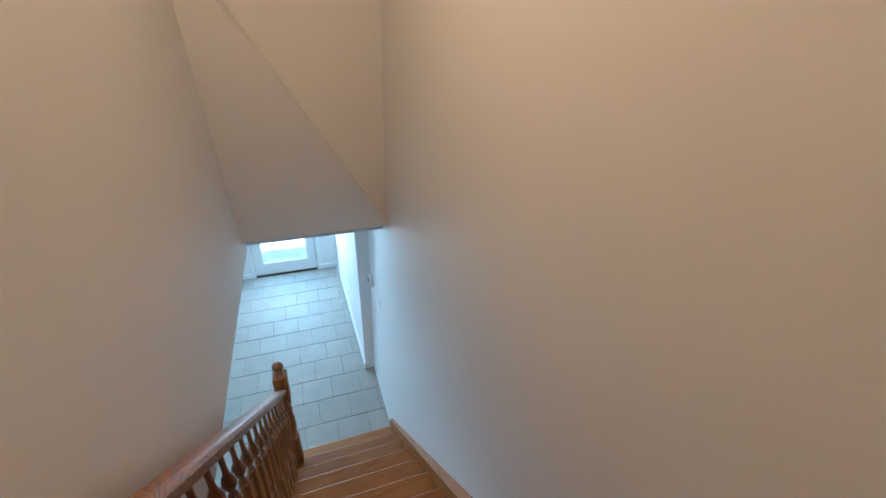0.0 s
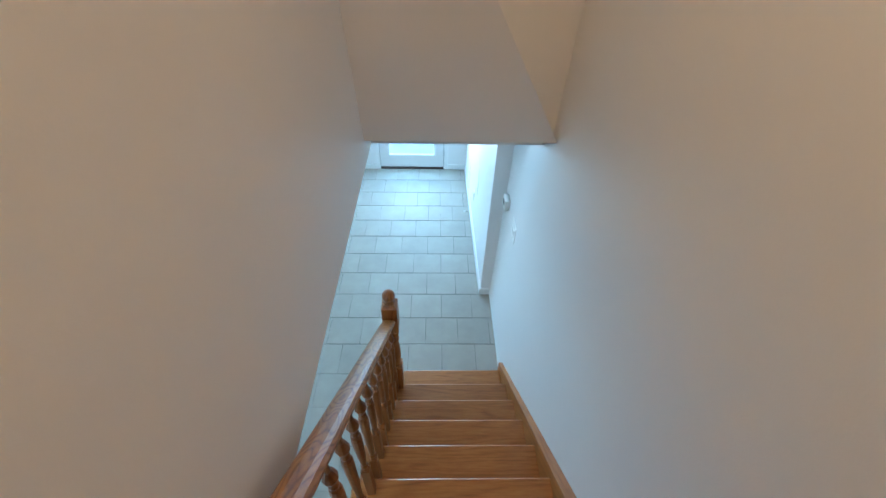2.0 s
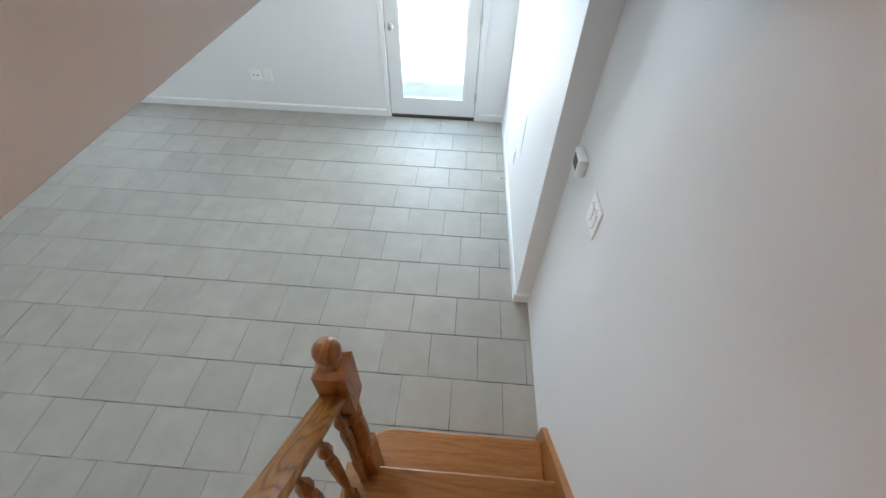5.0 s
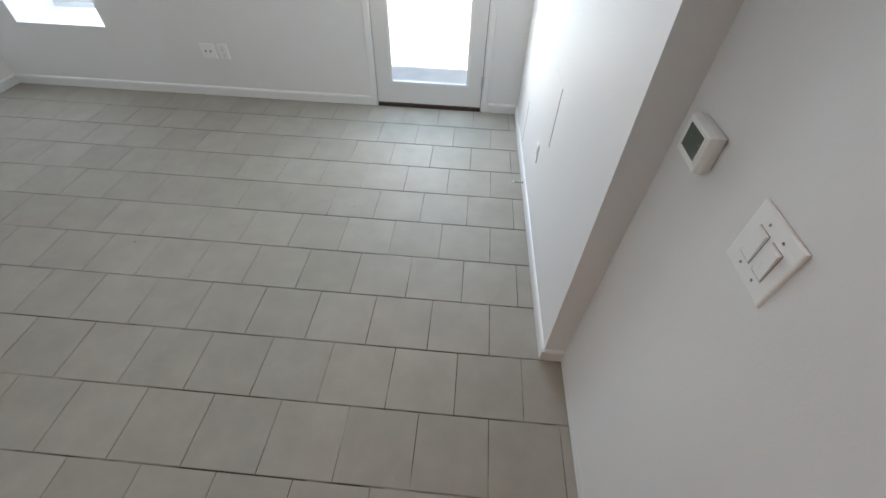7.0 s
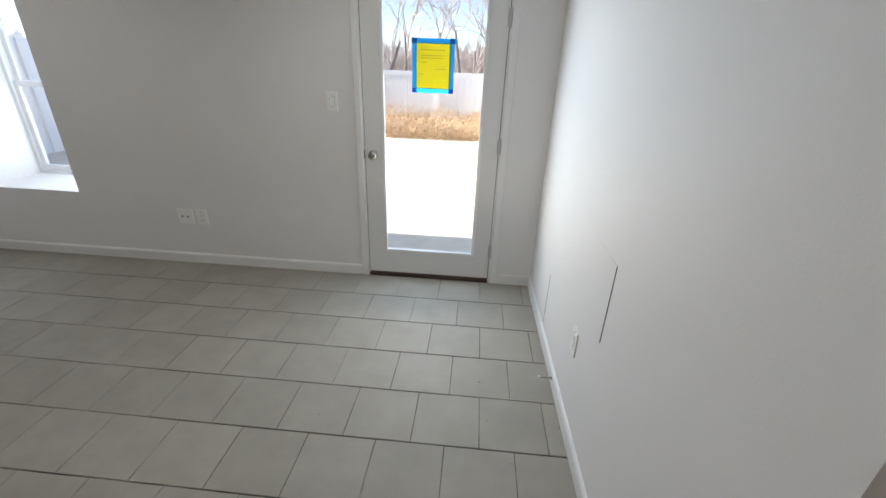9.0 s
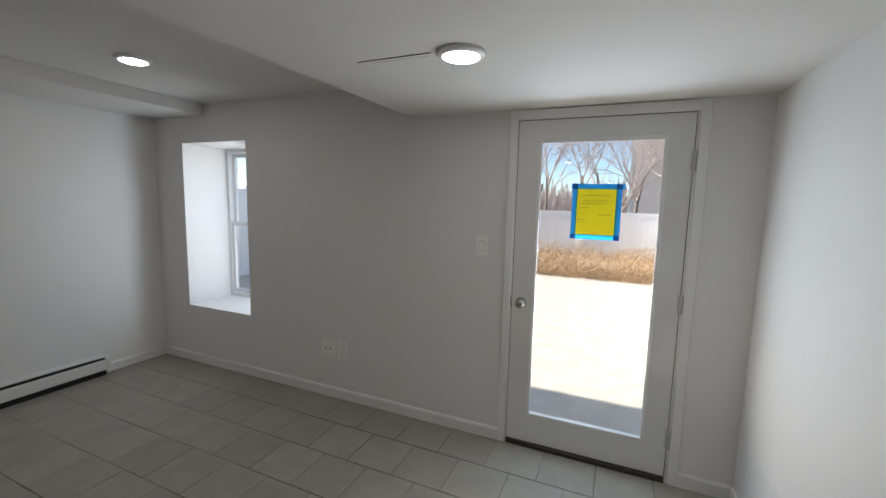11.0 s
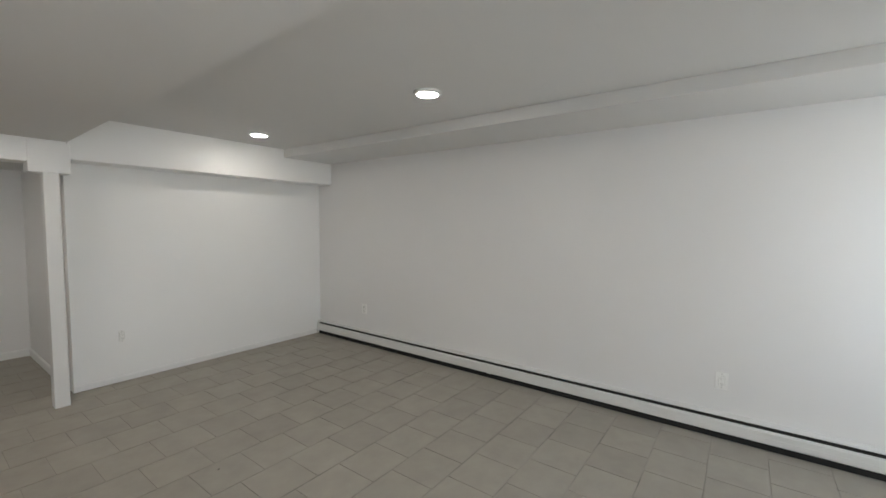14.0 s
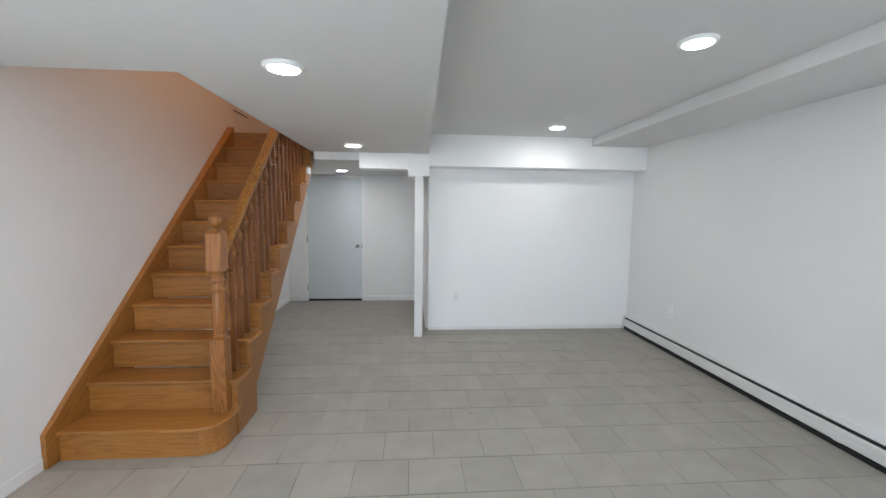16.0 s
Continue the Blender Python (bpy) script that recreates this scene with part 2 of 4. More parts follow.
SIDING = plain("pale pinkish tan siding", (0.78, 0.67, 0.62), 0.8, 0, 4, 0.08)
WOODS = plain("hazy winter woods", (0.58, 0.48, 0.45), 1.0, 0, 0.7, 0.35)


# ---------------------------------------------------------------- mesh helpers
def part(name, bm, mat, parent=None, label="", smooth=False):
    bm.normal_update()
    me = bpy.data.meshes.new(name)
    bm.to_mesh(me)
    bm.free()
    if smooth:
        me.shade_smooth()
    me.materials.append(mat)
    ob = new(name, me)
    if parent:
        ob.parent = parent
    if label:
        ob["label"] = label
    return ob


def add_box(bm, x0, x1, y0, y1, z0, z1):
    vs = [bm.verts.new((x, y, z)) for z in (z0, z1) for y in (y0, y1) for x in (x0, x1)]
    for f in ((0, 2, 3, 1), (4, 5, 7, 6), (0, 1, 5, 4), (2, 6, 7, 3), (0, 4, 6, 2), (1, 3, 7, 5)):
        bm.faces.new([vs[i] for i in f])
    return vs


def bevelled(bm, width, seg=1):
    if width:
        bmesh.ops.bevel(bm, geom=bm.edges[:], offset=width, segments=seg, profile=0.6, affect="EDGES")
    return bm


def box(name, x0, x1, y0, y1, z0, z1, mat, parent=None, bevel=0.0, label="", seg=1):
    bm = bmesh.new()
    add_box(bm, x0, x1, y0, y1, z0, z1)
    return part(name, bevelled(bm, bevel, seg), mat, parent, label)


def add_prism(bm, pts, axis, a, b):
    """A polygon of 2D points pulled from a to b along an axis. The points are the other two coordinates in order."""
    def put(p, w):
        return {"x": (w, p[0], p[1]), "y": (p[0], w, p[1]), "z": (p[0], p[1], w)}[axis]
    lo = [bm.verts.new(put(p, a)) for p in pts]
    hi = [bm.verts.new(put(p, b)) for p in pts]
    n = len(pts)
    bm.faces.new(lo)
    bm.faces.new(hi[::-1])
    for i in range(n):
        bm.faces.new((lo[i], hi[i], hi[(i + 1) % n], lo[(i + 1) % n]))
    bmesh.ops.recalc_face_normals(bm, faces=bm.faces[:])


def prism(name, pts, axis, a, b, mat, parent=None, bevel=0.0, label=""):
    bm = bmesh.new()
    add_prism(bm, pts, axis, a, b)
    return part(name, bevelled(bm, bevel), mat, parent, label)


def add_lathe(bm, profile, seg=14, at=(0, 0, 0), axis="z"):
    """Turned shape: profile of (radius, height)."""
    rings = []
    for r, h in profile:
        ring = []
        for i in range(seg):
            a = 2 * math.pi * i / seg
            c, s = r * math.cos(a), r * math.sin(a)
            v = {"z": (c, s, h), "y": (c, h, s), "x": (h, c, s)}[axis]
            ring.append(bm.verts.new((v[0] + at[0], v[1] + at[1], v[2] + at[2])))
        rings.append(ring)
    for a, b in zip(rings, rings[1:]):
        for i in range(seg):
            bm.faces.new((a[i], a[(i + 1) % seg], b[(i + 1) % seg], b[i]))
    bm.faces.new(rings[0][::-1])
    bm.faces.new(rings[-1])
    bmesh.ops.recalc_face_normals(bm, faces=bm.faces[:])


def empty(name, at=(0, 0, 0)):
    e = new(name)
    e.location = at
    bpy.context.view_layer.update()
    return e


def thing(name, label, category, group="", kind="", at=(0, 0, 0)):
    return tagged(empty(name, at), label, category, group, kind)


def structure(ob, label="", category=""):
    return tagged(ob, label, category, kind="structure")


def place(ob, x, y, z, rz=0):
    ob.matrix_basis = pose(x, y, z, 0, 0, rz)
    return ob


# ---------------------------------------------------------------- the plan
NORTH, EAST, WEST, SOUTH = 5.845, 0.54, -4.33, -0.235
TOP_LOW, TOP_HIGH = 2.135, 2.362
BACK = -1.95


def edge_x(y):
    return -1.725 + 0.0215 * max(y, 0)


def jog_x(y):
    return 0.432 - 0.012 * (y - 3.385)


def east_x(z):
    """The stair wall leans out a little."""
    return 0.528 + 0.020 * z


# north wall with a door opening and a deep window opening
DX0, DX1, DZ = -0.885, 0.10, 2.092
WX0, WX1, WZ0, WZ1 = -3.945, -3.155, 0.545, 2.037
bm = bmesh.new()
N2 = NORTH + 0.52
add_box(bm, WEST - 0.3, WX0, NORTH, N2, -0.1, 2.7)
add_box(bm, WX0, WX1, NORTH, N2, -0.1, WZ0)
add_box(bm, WX0, WX1, NORTH, N2, WZ1, 2.7)
add_box(bm, WX1, DX0, NORTH, N2, -0.1, 2.7)
add_box(bm, DX0, DX1, NORTH, N2, DZ, 2.7)
add_box(bm, DX1, EAST + 0.3, NORTH, N2, -0.1, 2.7)
structure(part("wall_north", bm, WALL), "white painted outer wall round the glass door and deep window", "wall")
structure(box("wall_west", WEST - 0.3, WEST, BACK - 0.3, NORTH, -0.1, 2.7, WALL), "long plain white painted wall above the heater", "wall")
bm = bmesh.new()
add_prism(bm, [(east_x(-0.1), -0.1), (0.9, -0.1), (0.9, 4.9), (east_x(4.9), 4.9)], "y", BACK - 0.3, 3.385)
add_prism(bm, [(0.9, 3.3855), (0.9, NORTH), (jog_x(NORTH), NORTH), (jog_x(3.385), 3.3855)], "z", -0.1, 2.7)
structure(part("wall_east", bm, WALL), "white painted wall beside the oak stairs, with a step in it", "wall")
structure(box("wall_above_jog", 0.5, 0.9, 3.386, 3.6, 2.7005, 4.9, WALL))
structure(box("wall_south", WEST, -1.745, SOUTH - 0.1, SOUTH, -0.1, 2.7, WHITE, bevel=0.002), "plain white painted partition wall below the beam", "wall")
structure(box("wall_alcove_west", -1.83, -1.73, BACK, SOUTH - 0.1, -0.1, 2.7, WALL), "white painted side wall of the back alcove", "wall")
structure(box("wall_alcove_east", 0.45, EAST, BACK, -0.45, -0.1, 2.04, WALL), "white painted side wall under the stairs", "wall")
FX0, FX1, FZ = -0.735, 0.15, 2.012
bm = bmesh.new()
add_box(bm, -1.83, FX0, BACK - 0.12, BACK, -0.1, 2.7)
add_box(bm, FX0, FX1, BACK - 0.12, BACK, FZ, 2.7)
add_box(bm, FX1, EAST, BACK - 0.12, BACK, -0.1, 2.7)
structure(part("wall_alcove_back", bm, WALL), "white painted back wall round the grey door", "wall")
structure(box("wall_behind_door", -1.2, 0.6, BACK - 0.3, BACK - 0.2, -0.1, 2.7, WALL))

# ceilings
bm = bmesh.new()
add_prism(bm, [(WEST, SOUTH), (edge_x(0), SOUTH), (edge_x(0), 0), (edge_x(NORTH), NORTH), (WEST, NORTH)], "z", TOP_HIGH, 2.7)
structure(part("ceiling_high", bm, CEIL), "flat white painted raised ceiling with round lights", "ceiling")
bm = bmesh.new()
add_prism(bm, [(edge_x(2.65), 2.65), (0.62, 2.65), (0.62, 3.386), (EAST, 3.386), (EAST, NORTH), (edge_x(NORTH), NORTH)], "z", TOP_LOW, 2.7)
add_prism(bm, [(edge_x(0), 0.03), (-0.415, 0.03), (-0.415, 2.65), (edge_x(2.65), 2.65)], "z", TOP_LOW, 2.7)
structure(part("ceiling_low", bm, CEIL), "flat white painted dropped ceiling beside the stair opening", "ceiling")
bm = bmesh.new()
add_box(bm, -1.73, -0.44, BACK, 0.03, 2.048, 2.7)
add_box(bm, -0.44, EAST, BACK, -0.24, 2.048, 2.15)
structure(part("ceiling_alcove", bm, CEIL), "low white painted ceiling of the back alcove", "ceiling")
structure(box("soffit_west", WEST, -3.645, 0.03, NORTH, 2.268, TOP_HIGH, CEIL, bevel=0.003), "shallow white painted soffit along the wall", "soffit")

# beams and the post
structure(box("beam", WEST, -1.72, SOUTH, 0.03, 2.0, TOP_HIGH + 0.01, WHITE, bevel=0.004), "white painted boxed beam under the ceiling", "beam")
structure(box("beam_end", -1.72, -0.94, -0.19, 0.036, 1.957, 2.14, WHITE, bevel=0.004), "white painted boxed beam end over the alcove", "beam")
bm = bmesh.new()
add_box(bm, -1.742, -1.492, -0.13, 0.042, 1.88, 2.12)
post = thing("support_post", "slim white painted square post standing below the boxed beam", "post")
part("cap", bevelled(bm, 0.004), WHITE, post)
box("shaft", -1.668, -1.572, -0.045, 0.05, 0.0, 1.88, TRIM, post, 0.004)

# stair shaft above the ceiling
structure(box("wall_shaft_west", -0.54, -0.414, -1.7, 2.649, TOP_LOW + 0.0005, 4.9, WALL, bevel=0.002), "white painted wall of the stair shaft ending at the ceiling", "wall")
bm = bmesh.new()
add_box(bm, -0.414, 0.66, 2.52, 2.649, 2.262, 4.9)
lean = 0.237
front = [(-0.414, 2.44, 2.262), (0.578, 2.44, 2.262), (-0.414, 2.44 - lean * 1.66, 3.92)]
a = [bm.verts.new(p) for p in front]
b = [bm.verts.new((p[0], 2.519, p[2])) for p in front]
bm.faces.new(a)
bm.faces.new(b[::-1])
for i in range(3):
    bm.faces.new((a[i], b[i], b[(i + 1) % 3], a[(i + 1) % 3]))
bmesh.ops.recalc_face_normals(bm, faces=bm.faces[:])
structure(part("wall_shaft_front", bm, WALL), "white painted end wall over the stairs with a slanting edge", "wall")
structure(box("header", -0.4405, 0.64, 2.6505, 2.7, 2.7005, 4.9, WALL))
structure(box("wall_shaft_back", -0.54, 0.64, -1.8, -1.7, 2.1, 4.9, WALL), "white painted wall at the upper landing", "wall")
structure(box("ceiling_shaft", -0.6, 0.7, -1.8, 2.8, 4.9, 5.0, CEIL), "white painted ceiling over the stair shaft", "ceiling")
structure(box("floor_landing", -0.4405, 0.62, -1.7, -0.212, 2.16, 2.3455, OAK_X), "varnished oak upper landing floor", "floor")

# ground slab below the tiles
structure(box("floor", WEST, EAST, BACK, NORTH, -0.2, -0.0035, GROUT), "grey beige porcelain tile floor laid in offset rows", "floor")
floor = bpy.data.objects["floor"]


# baseboards
def baseboard(name, a, b, h=0.083, d=0.014):
    """Runs from a to b with the room on its left side."""
    a, b = Vector(a), Vector(b)
    along = (b - a).normalized()
    side = Vector((-along.y, along.x))
    prof = [(0, 0), (d, 0), (d, h - 0.016), (d * 0.75, h - 0.008), (d * 0.35, h - 0.002), (0, h)]
    bm = bmesh.new()
    ends = []
    for p in (a, b):
        ends.append([bm.verts.new((p.x + side.x * u, p.y + side.y * u, w + 0.001)) for u, w in prof])
    n = len(prof)
    for i in range(n):
        bm.faces.new((ends[0][i], ends[0][(i + 1) % n], ends[1][(i + 1) % n], ends[1][i]))
    bm.faces.new(ends[0][::-1])
    bm.faces.new(ends[1])
    bmesh.ops.recalc_face_normals(bm, faces=bm.faces[:])
    return structure(part(name, bm, TRIM), "white painted baseboard along the wall foot", "baseboard")


baseboard("baseboard_north", (-0.905, NORTH), (WEST, NORTH))
baseboard("baseboard_north_short", (jog_x(NORTH), NORTH), (0.135, NORTH))
baseboard("baseboard_jog", (jog_x(3.371), 3.371), (jog_x(NORTH), NORTH - 0.014))
baseboard("baseboard_return", (EAST, 3.385), (jog_x(3.385) - 0.013, 3.385))
baseboard("baseboard_east", (EAST, 2.425), (EAST, 3.371))
baseboard("baseboard_west", (WEST, NORTH - 0.014), (WEST, 5.335))
baseboard("baseboard_south", (WEST + 0.06, SOUTH), (-1.745, SOUTH), 0.055, 0.008)
baseboard("baseboard_alcove_west", (-1.73, SOUTH - 0.1), (-1.73, BACK + 0.014))
baseboard("baseboard_alcove_back", (-1.73, BACK), (-0.795, BACK))
baseboard("baseboard_alcove_back_short", (0.21, BACK), (0.45, BACK))
baseboard("baseboard_alcove_east", (0.45, BACK + 0.014), (0.45, -0.45))

# ---------------------------------------------------------------- stairs
RISE, RUN, N1, Z1 = 0.1969, 0.230, 2.366, 0.1856
SX0, SX1 = -0.39, 0.503
SL = RISE / RUN


def nose_y(n):
    return N1 - RUN * (n - 1)


def nose_z(y):
    return Z1 + RISE * (N1 - y) / RUN


def step_z(n):
    return Z1 + RISE * (n - 1)


stairs = thing("staircase", "straight varnished oak staircase with bullnose bottom step against the wall", "staircase")


def tread_bm(x0, x1, y0, y1, z, thick=0.027):
    """Board with a rounded nose on the +y side and on the open end."""
    bm = bmesh.new()
    prof = [(y0, z - thick), (y1 - 0.010, z - thick), (y1 - 0.003, z - thick * 0.8), (y1, z - thick * 0.5), (y1 - 0.003, z - thick * 0.2), (y1 - 0.010, z), (y0, z)]
    add_prism(bm, prof, "x", x0, x1)
    return bm


for n in range(2, 12):
    y, z = nose_y(n), step_z(n)
    part("tread", tread_bm(SX0 - 0.002, SX1, y - RUN - 0.012, y, z), OAK_X, stairs)
    # returned nosing on the open side
    bm = bmesh.new()
    add_prism(bm, [(SX0 - 0.004, z - 0.027), (SX0 - 0.034, z - 0.027), (SX0 - 0.042, z - 0.014), (SX0 - 0.034, z), (SX0 - 0.004, z)], "y", y - RUN + 0.005, y)
    part("return_nosing", bm, OAK_X, stairs)
for n in range(2, 13):
    y = nose_y(n) - 0.028
    top = step_z(n) - 0.0275
    if n == 12:
        top = 2.3455
    box("riser", SX0 + 0.003, SX1, y - 0.019, y, step_z(n - 1) + 0.0005, top, OAK_X, stairs)
    box("scotia", SX0 + 0.003, SX1, y, y + 0.013, top - 0.014, top, OAK_X, stairs)
box("landing_nosing", -0.4, SX1, nose_y(12) - 0.06, nose_y(12), 2.346, step_z(12), OAK_X, stairs, 0.004)

# bullnose first step
R1 = 0.15


def bull_outline(x_out, y_front, r, x_in, y_back):
    pts = [(x_in, y_back), (x_in, y_front), ]
    for i in range(9):
        a = math.pi / 2 + (math.pi / 2) * i / 8
        pts.append((x_out + r + r * math.cos(a), y_front - r + r * math.sin(a)))
    pts.append((x_out, y_back))
    return pts


o = bull_outline(-0.420, N1 + 0.003, 0.17, SX1, nose_y(2) - 0.05)
bm = bmesh.new()
add_prism(bm, o, "z", Z1 - 0.027, Z1)
rim = [e for e in bm.edges if abs(e.verts[0].co.z - e.verts[1].co.z) < 1e-6 and max(e.verts[0].co.y, e.verts[1].co.y) > nose_y(2) - 0.04]
bmesh.ops.bevel(bm, geom=rim, offset=0.009, segments=2, profile=0.5, affect="EDGES")
part("bullnose_tread", bm, OAK_X, stairs)
o = bull_outline(-0.398, N1 - 0.022, 0.155, SX1, nose_y(2) - 0.03)
prism("bullnose_riser", o, "z", 0.001, Z1 - 0.0275, OAK_X, stairs)

# stringers
yb, yt = 2.43, -0.19
wall_str = [(yb, 0.002), (yb, 0.203), (yt, nose_z(yt) + 0.045), (yt, nose_z(yt) - 0.35), (2.0, 0.002)]
prism("wall_stringer", wall_str, "x", SX1 + 0.0005, 0.600, OAK_S, stairs, 0.002)
saw = [(1.78, 0.002)]
saw += [(nose_y(2) - 0.03, 0.002)]
for n in range(1, 12):
    y0 = nose_y(n + 1) - 0.028
    saw.append((nose_y(n) - 0.028 if n > 1 else nose_y(2) - 0.03, step_z(n) - 0.0275))
    saw.append((y0, step_z(n) - 0.0275))
saw = [p for i, p in enumerate(saw) if i == 0 or (abs(p[0] - saw[i - 1][0]) + abs(p[1] - saw[i - 1][1])) > 1e-4]
saw.append((nose_y(12) - 0.028, 2.10))
saw.append((1.78, 0.20))
prism("outer_stringer", saw, "x", SX0 - 0.018, SX0 + 0.002, OAK_S, stairs)

# White block added to give the bright spot at the stringer's top end.
structure(box("bright_spot_block", -0.428, SX0 - 0.0185, 0.12, 0.235, 1.872, 1.945, TRIM, bevel=0.003), "small white block added as the bright spot at the top of the stair stringer", "trim")

# ---------------------------------------------------------------- railing
rail = thing("stair_railing", "turned varnished oak balustrade with newel post and handrail on the stairs", "railing")
RX = -0.334
NY = 2.138


def newel():
    bm = bmesh.new()
    h = 0.0455
    add_box(bm, -h, h, -h, h, Z1, 0.66)
    # upper block with chamfered ends
    for z0, z1, a, b in ((1.070, 1.100, 0.030, 0.0475), (1.100, 1.330, 0.0475, 0.0475), (1.330, 1.352, 0.0475, 0.030)):
        lo = [bm.verts.new((sx * a, sy * a, z0)) for sx, sy in ((-1, -1), (1, -1), (1, 1), (-1, 1))]
        hi = [bm.verts.new((sx * b, sy * b, z1)) for sx, sy in ((-1, -1), (1, -1), (1, 1), (-1, 1))]
        for i in range(4):
            bm.faces.new((lo[i], lo[(i + 1) % 4], hi[(i + 1) % 4], hi[i]))
        bm.faces.new(lo[::-1])
        bm.faces.new(hi)
    bmesh.ops.bevel(bm, geom=[e for e in bm.edges if abs(e.verts[0].co.z - e.verts[1].co.z) > 0.1], offset=0.003, segments=1, affect="EDGES")
    add_lathe(bm, [(0.044, 0.655), (0.046, 0.665), (0.036, 0.672), (0.040, 0.682), (0.034, 0.692), (0.037, 0.72), (0.043, 0.78), (0.044, 0.84), (0.040, 0.90),
                   (0.034, 0.94), (0.033, 0.96), (0.041, 0.97), (0.041, 0.98), (0.034, 0.988), (0.034, 1.02), (0.041, 1.03), (0.041, 1.04), (0.035, 1.048), (0.035, 1.06), (0.040, 1.066), (0.040, 1.08)], 20)
    ob = part("newel_post", bm, OAK_N, rail)
    bm = bmesh.new()
    prof = [(0.033, 1.350), (0.036, 1.356), (0.024, 1.362), (0.022, 1.370)]
    for i in range(1, 12):
        a = math.pi * i / 12
        prof.append((max(0.0395 * math.sin(a), 0.004), 1.409 - 0.0405 * math.cos(a)))
    add_lathe(bm, prof, 20)
    part("ball_finial", bm, OAK_N, ob, smooth=True)
    ob.location = (-0.326, NY, 0)
    return ob


newel()
RT = 0.84


def rail_z(y):
    return nose_z(y) + RT - 0.03 * (y - 1.2)


# handrail section pulled along the slope
sec = [(-0.025, -0.062), (0.025, -0.062), (0.027, -0.042), (0.039, -0.034), (0.040, -0.018), (0.031, -0.004), (0.014, 0.0), (-0.014, 0.0), (-0.031, -0.004), (-0.040, -0.018), (-0.039, -0.034), (-0.027, -0.042)]
bm = bmesh.new()
ends = [[bm.verts.new((RX + u, y, rail_z(y) + w)) for u, w in sec] for y in (NY - 0.043, -0.23)]
for i in range(len(sec)):
    j = (i + 1) % len(sec)
    bm.faces.new((ends[0][i], ends[0][j], ends[1][j], ends[1][i]))
bm.faces.new(ends[0][::-1])
bm.faces.new(ends[1])
bmesh.ops.recalc_face_normals(bm, faces=bm.faces[:])
part("handrail", bm, OAK_R, rail)


def baluster(x, y, z0, z1):
    bm = bmesh.new()
    h = 0.0180
    H = z1 - z0
    base = 0.285
    add_box(bm, -h, h, -h, h, 0, base)
    c = H - 0.22
    prof = [(0.0165, base - 0.003), (0.0172, base + 0.004), (0.0155, base + 0.012), (0.010, base + 0.018), (0.0165, base + 0.027), (0.0165, base + 0.034), (0.010, base + 0.043),
            (0.012, base + 0.055), (0.018, base + (c - base) * 0.45), (0.0215, c - 0.03), (0.0195, c - 0.008), (0.010, c + 0.002), (0.0165, c + 0.010), (0.0165, c + 0.016), (0.008, c + 0.026),
            (0.011, c + 0.042), (0.021, c + 0.060), (0.024, c + 0.078), (0.020, c + 0.098), (0.011, c + 0.120), (0.009, c + 0.150), (0.009, H + 0.012)]
    add_lathe(bm, prof, 10)
    ob = part("baluster", bm, OAK_Z, rail)
    ob.location = (x, y, z0)
    return ob


for n in range(2, 12):
    for k in (0.055, 0.171):
        y = nose_y(n) - k
        baluster(RX, y, step_z(n), rail_z(y) - 0.060)

# ---------------------------------------------------------------- glass door
door = tagged(empty("door_1", (0, 0, 0)), "white painted full-length glass exterior door, closed", "door", kind="structure")
# slab: stiles and rails round the glass
gx0, gx1, gz0, gz1 = -0.722, -0.056, 0.225, 1.945
sx0, sx1, sz0, sz1 = -0.857, 0.072, 0.034, 2.070
yf = NORTH + 0.004
bm = bmesh.new()
add_box(bm, sx0, gx0, yf, yf + 0.044, sz0, sz1)
add_box(bm, gx1, sx1, yf, yf + 0.044, sz0, sz1)
add_box(bm, gx0, gx1, yf, yf + 0.044, sz0, gz0)
add_box(bm, gx0, gx1, yf, yf + 0.044, gz1, sz1)
part("slab", bm, DOORP, door)


def ring_frame(name, x0, x1, z0, z1, w, y0, y1, mat, parent, bevel=0.003, label=""):
    bm = bmesh.new()
    add_box(bm, x0, x0 + w, y0, y1, z0, z1)
    add_box(bm, x1 - w, x1, y0, y1, z0, z1)
    add_box(bm, x0 + w, x1 - w, y0, y1, z0, z0 + w)
    add_box(bm, x0 + w, x1 - w, y0, y1, z1 - w, z1)
    return part(name, bevelled(bm, bevel), mat, parent, label)


ring_frame("glazing_bead", gx0 - 0.012, gx1 + 0.012, gz0 - 0.012, gz1 + 0.012, 0.022, yf - 0.008, yf + 0.006, TRIM, door)
pane = box("pane", gx0 + 0.0101, gx1 - 0.0101, yf + 0.018, yf + 0.024, gz0 + 0.0101, gz1 - 0.0101, GLASS, door, label="clear door glass")
pane.visible_shadow = False
bm = bmesh.new()
add_box(bm, DX0 + 0.001, sx0 - 0.004, NORTH - 0.001, NORTH + 0.12, 0.0, DZ - 0.001)
add_box(bm, sx1 + 0.004, DX1 - 0.001, NORTH - 0.001, NORTH + 0.12, 0.0, DZ - 0.001)
add_box(bm, sx0 - 0.004, sx1 + 0.004, NORTH - 0.001, NORTH + 0.12, sz1 + 0.004, DZ - 0.001)
part("jamb", bm, TRIM, door)
# Black strips fill the gap round the slab to carry its shade.
bm = bmesh.new()
add_box(bm, sx0 - 0.0038, sx0 - 0.0002, NORTH + 0.008, NORTH + 0.04, 0.031, sz1)
add_box(bm, sx1 + 0.0002, sx1 + 0.0038, NORTH + 0.008, NORTH + 0.04, 0.031, sz1)
add_box(bm, sx0 - 0.0038, sx1 + 0.0038, NORTH + 0.006, NORTH + 0.04, sz1 + 0.0002, sz1 + 0.0038)
part("gap_shade", bm, BLACK, door, "black strip as the shade in the gap round the door")
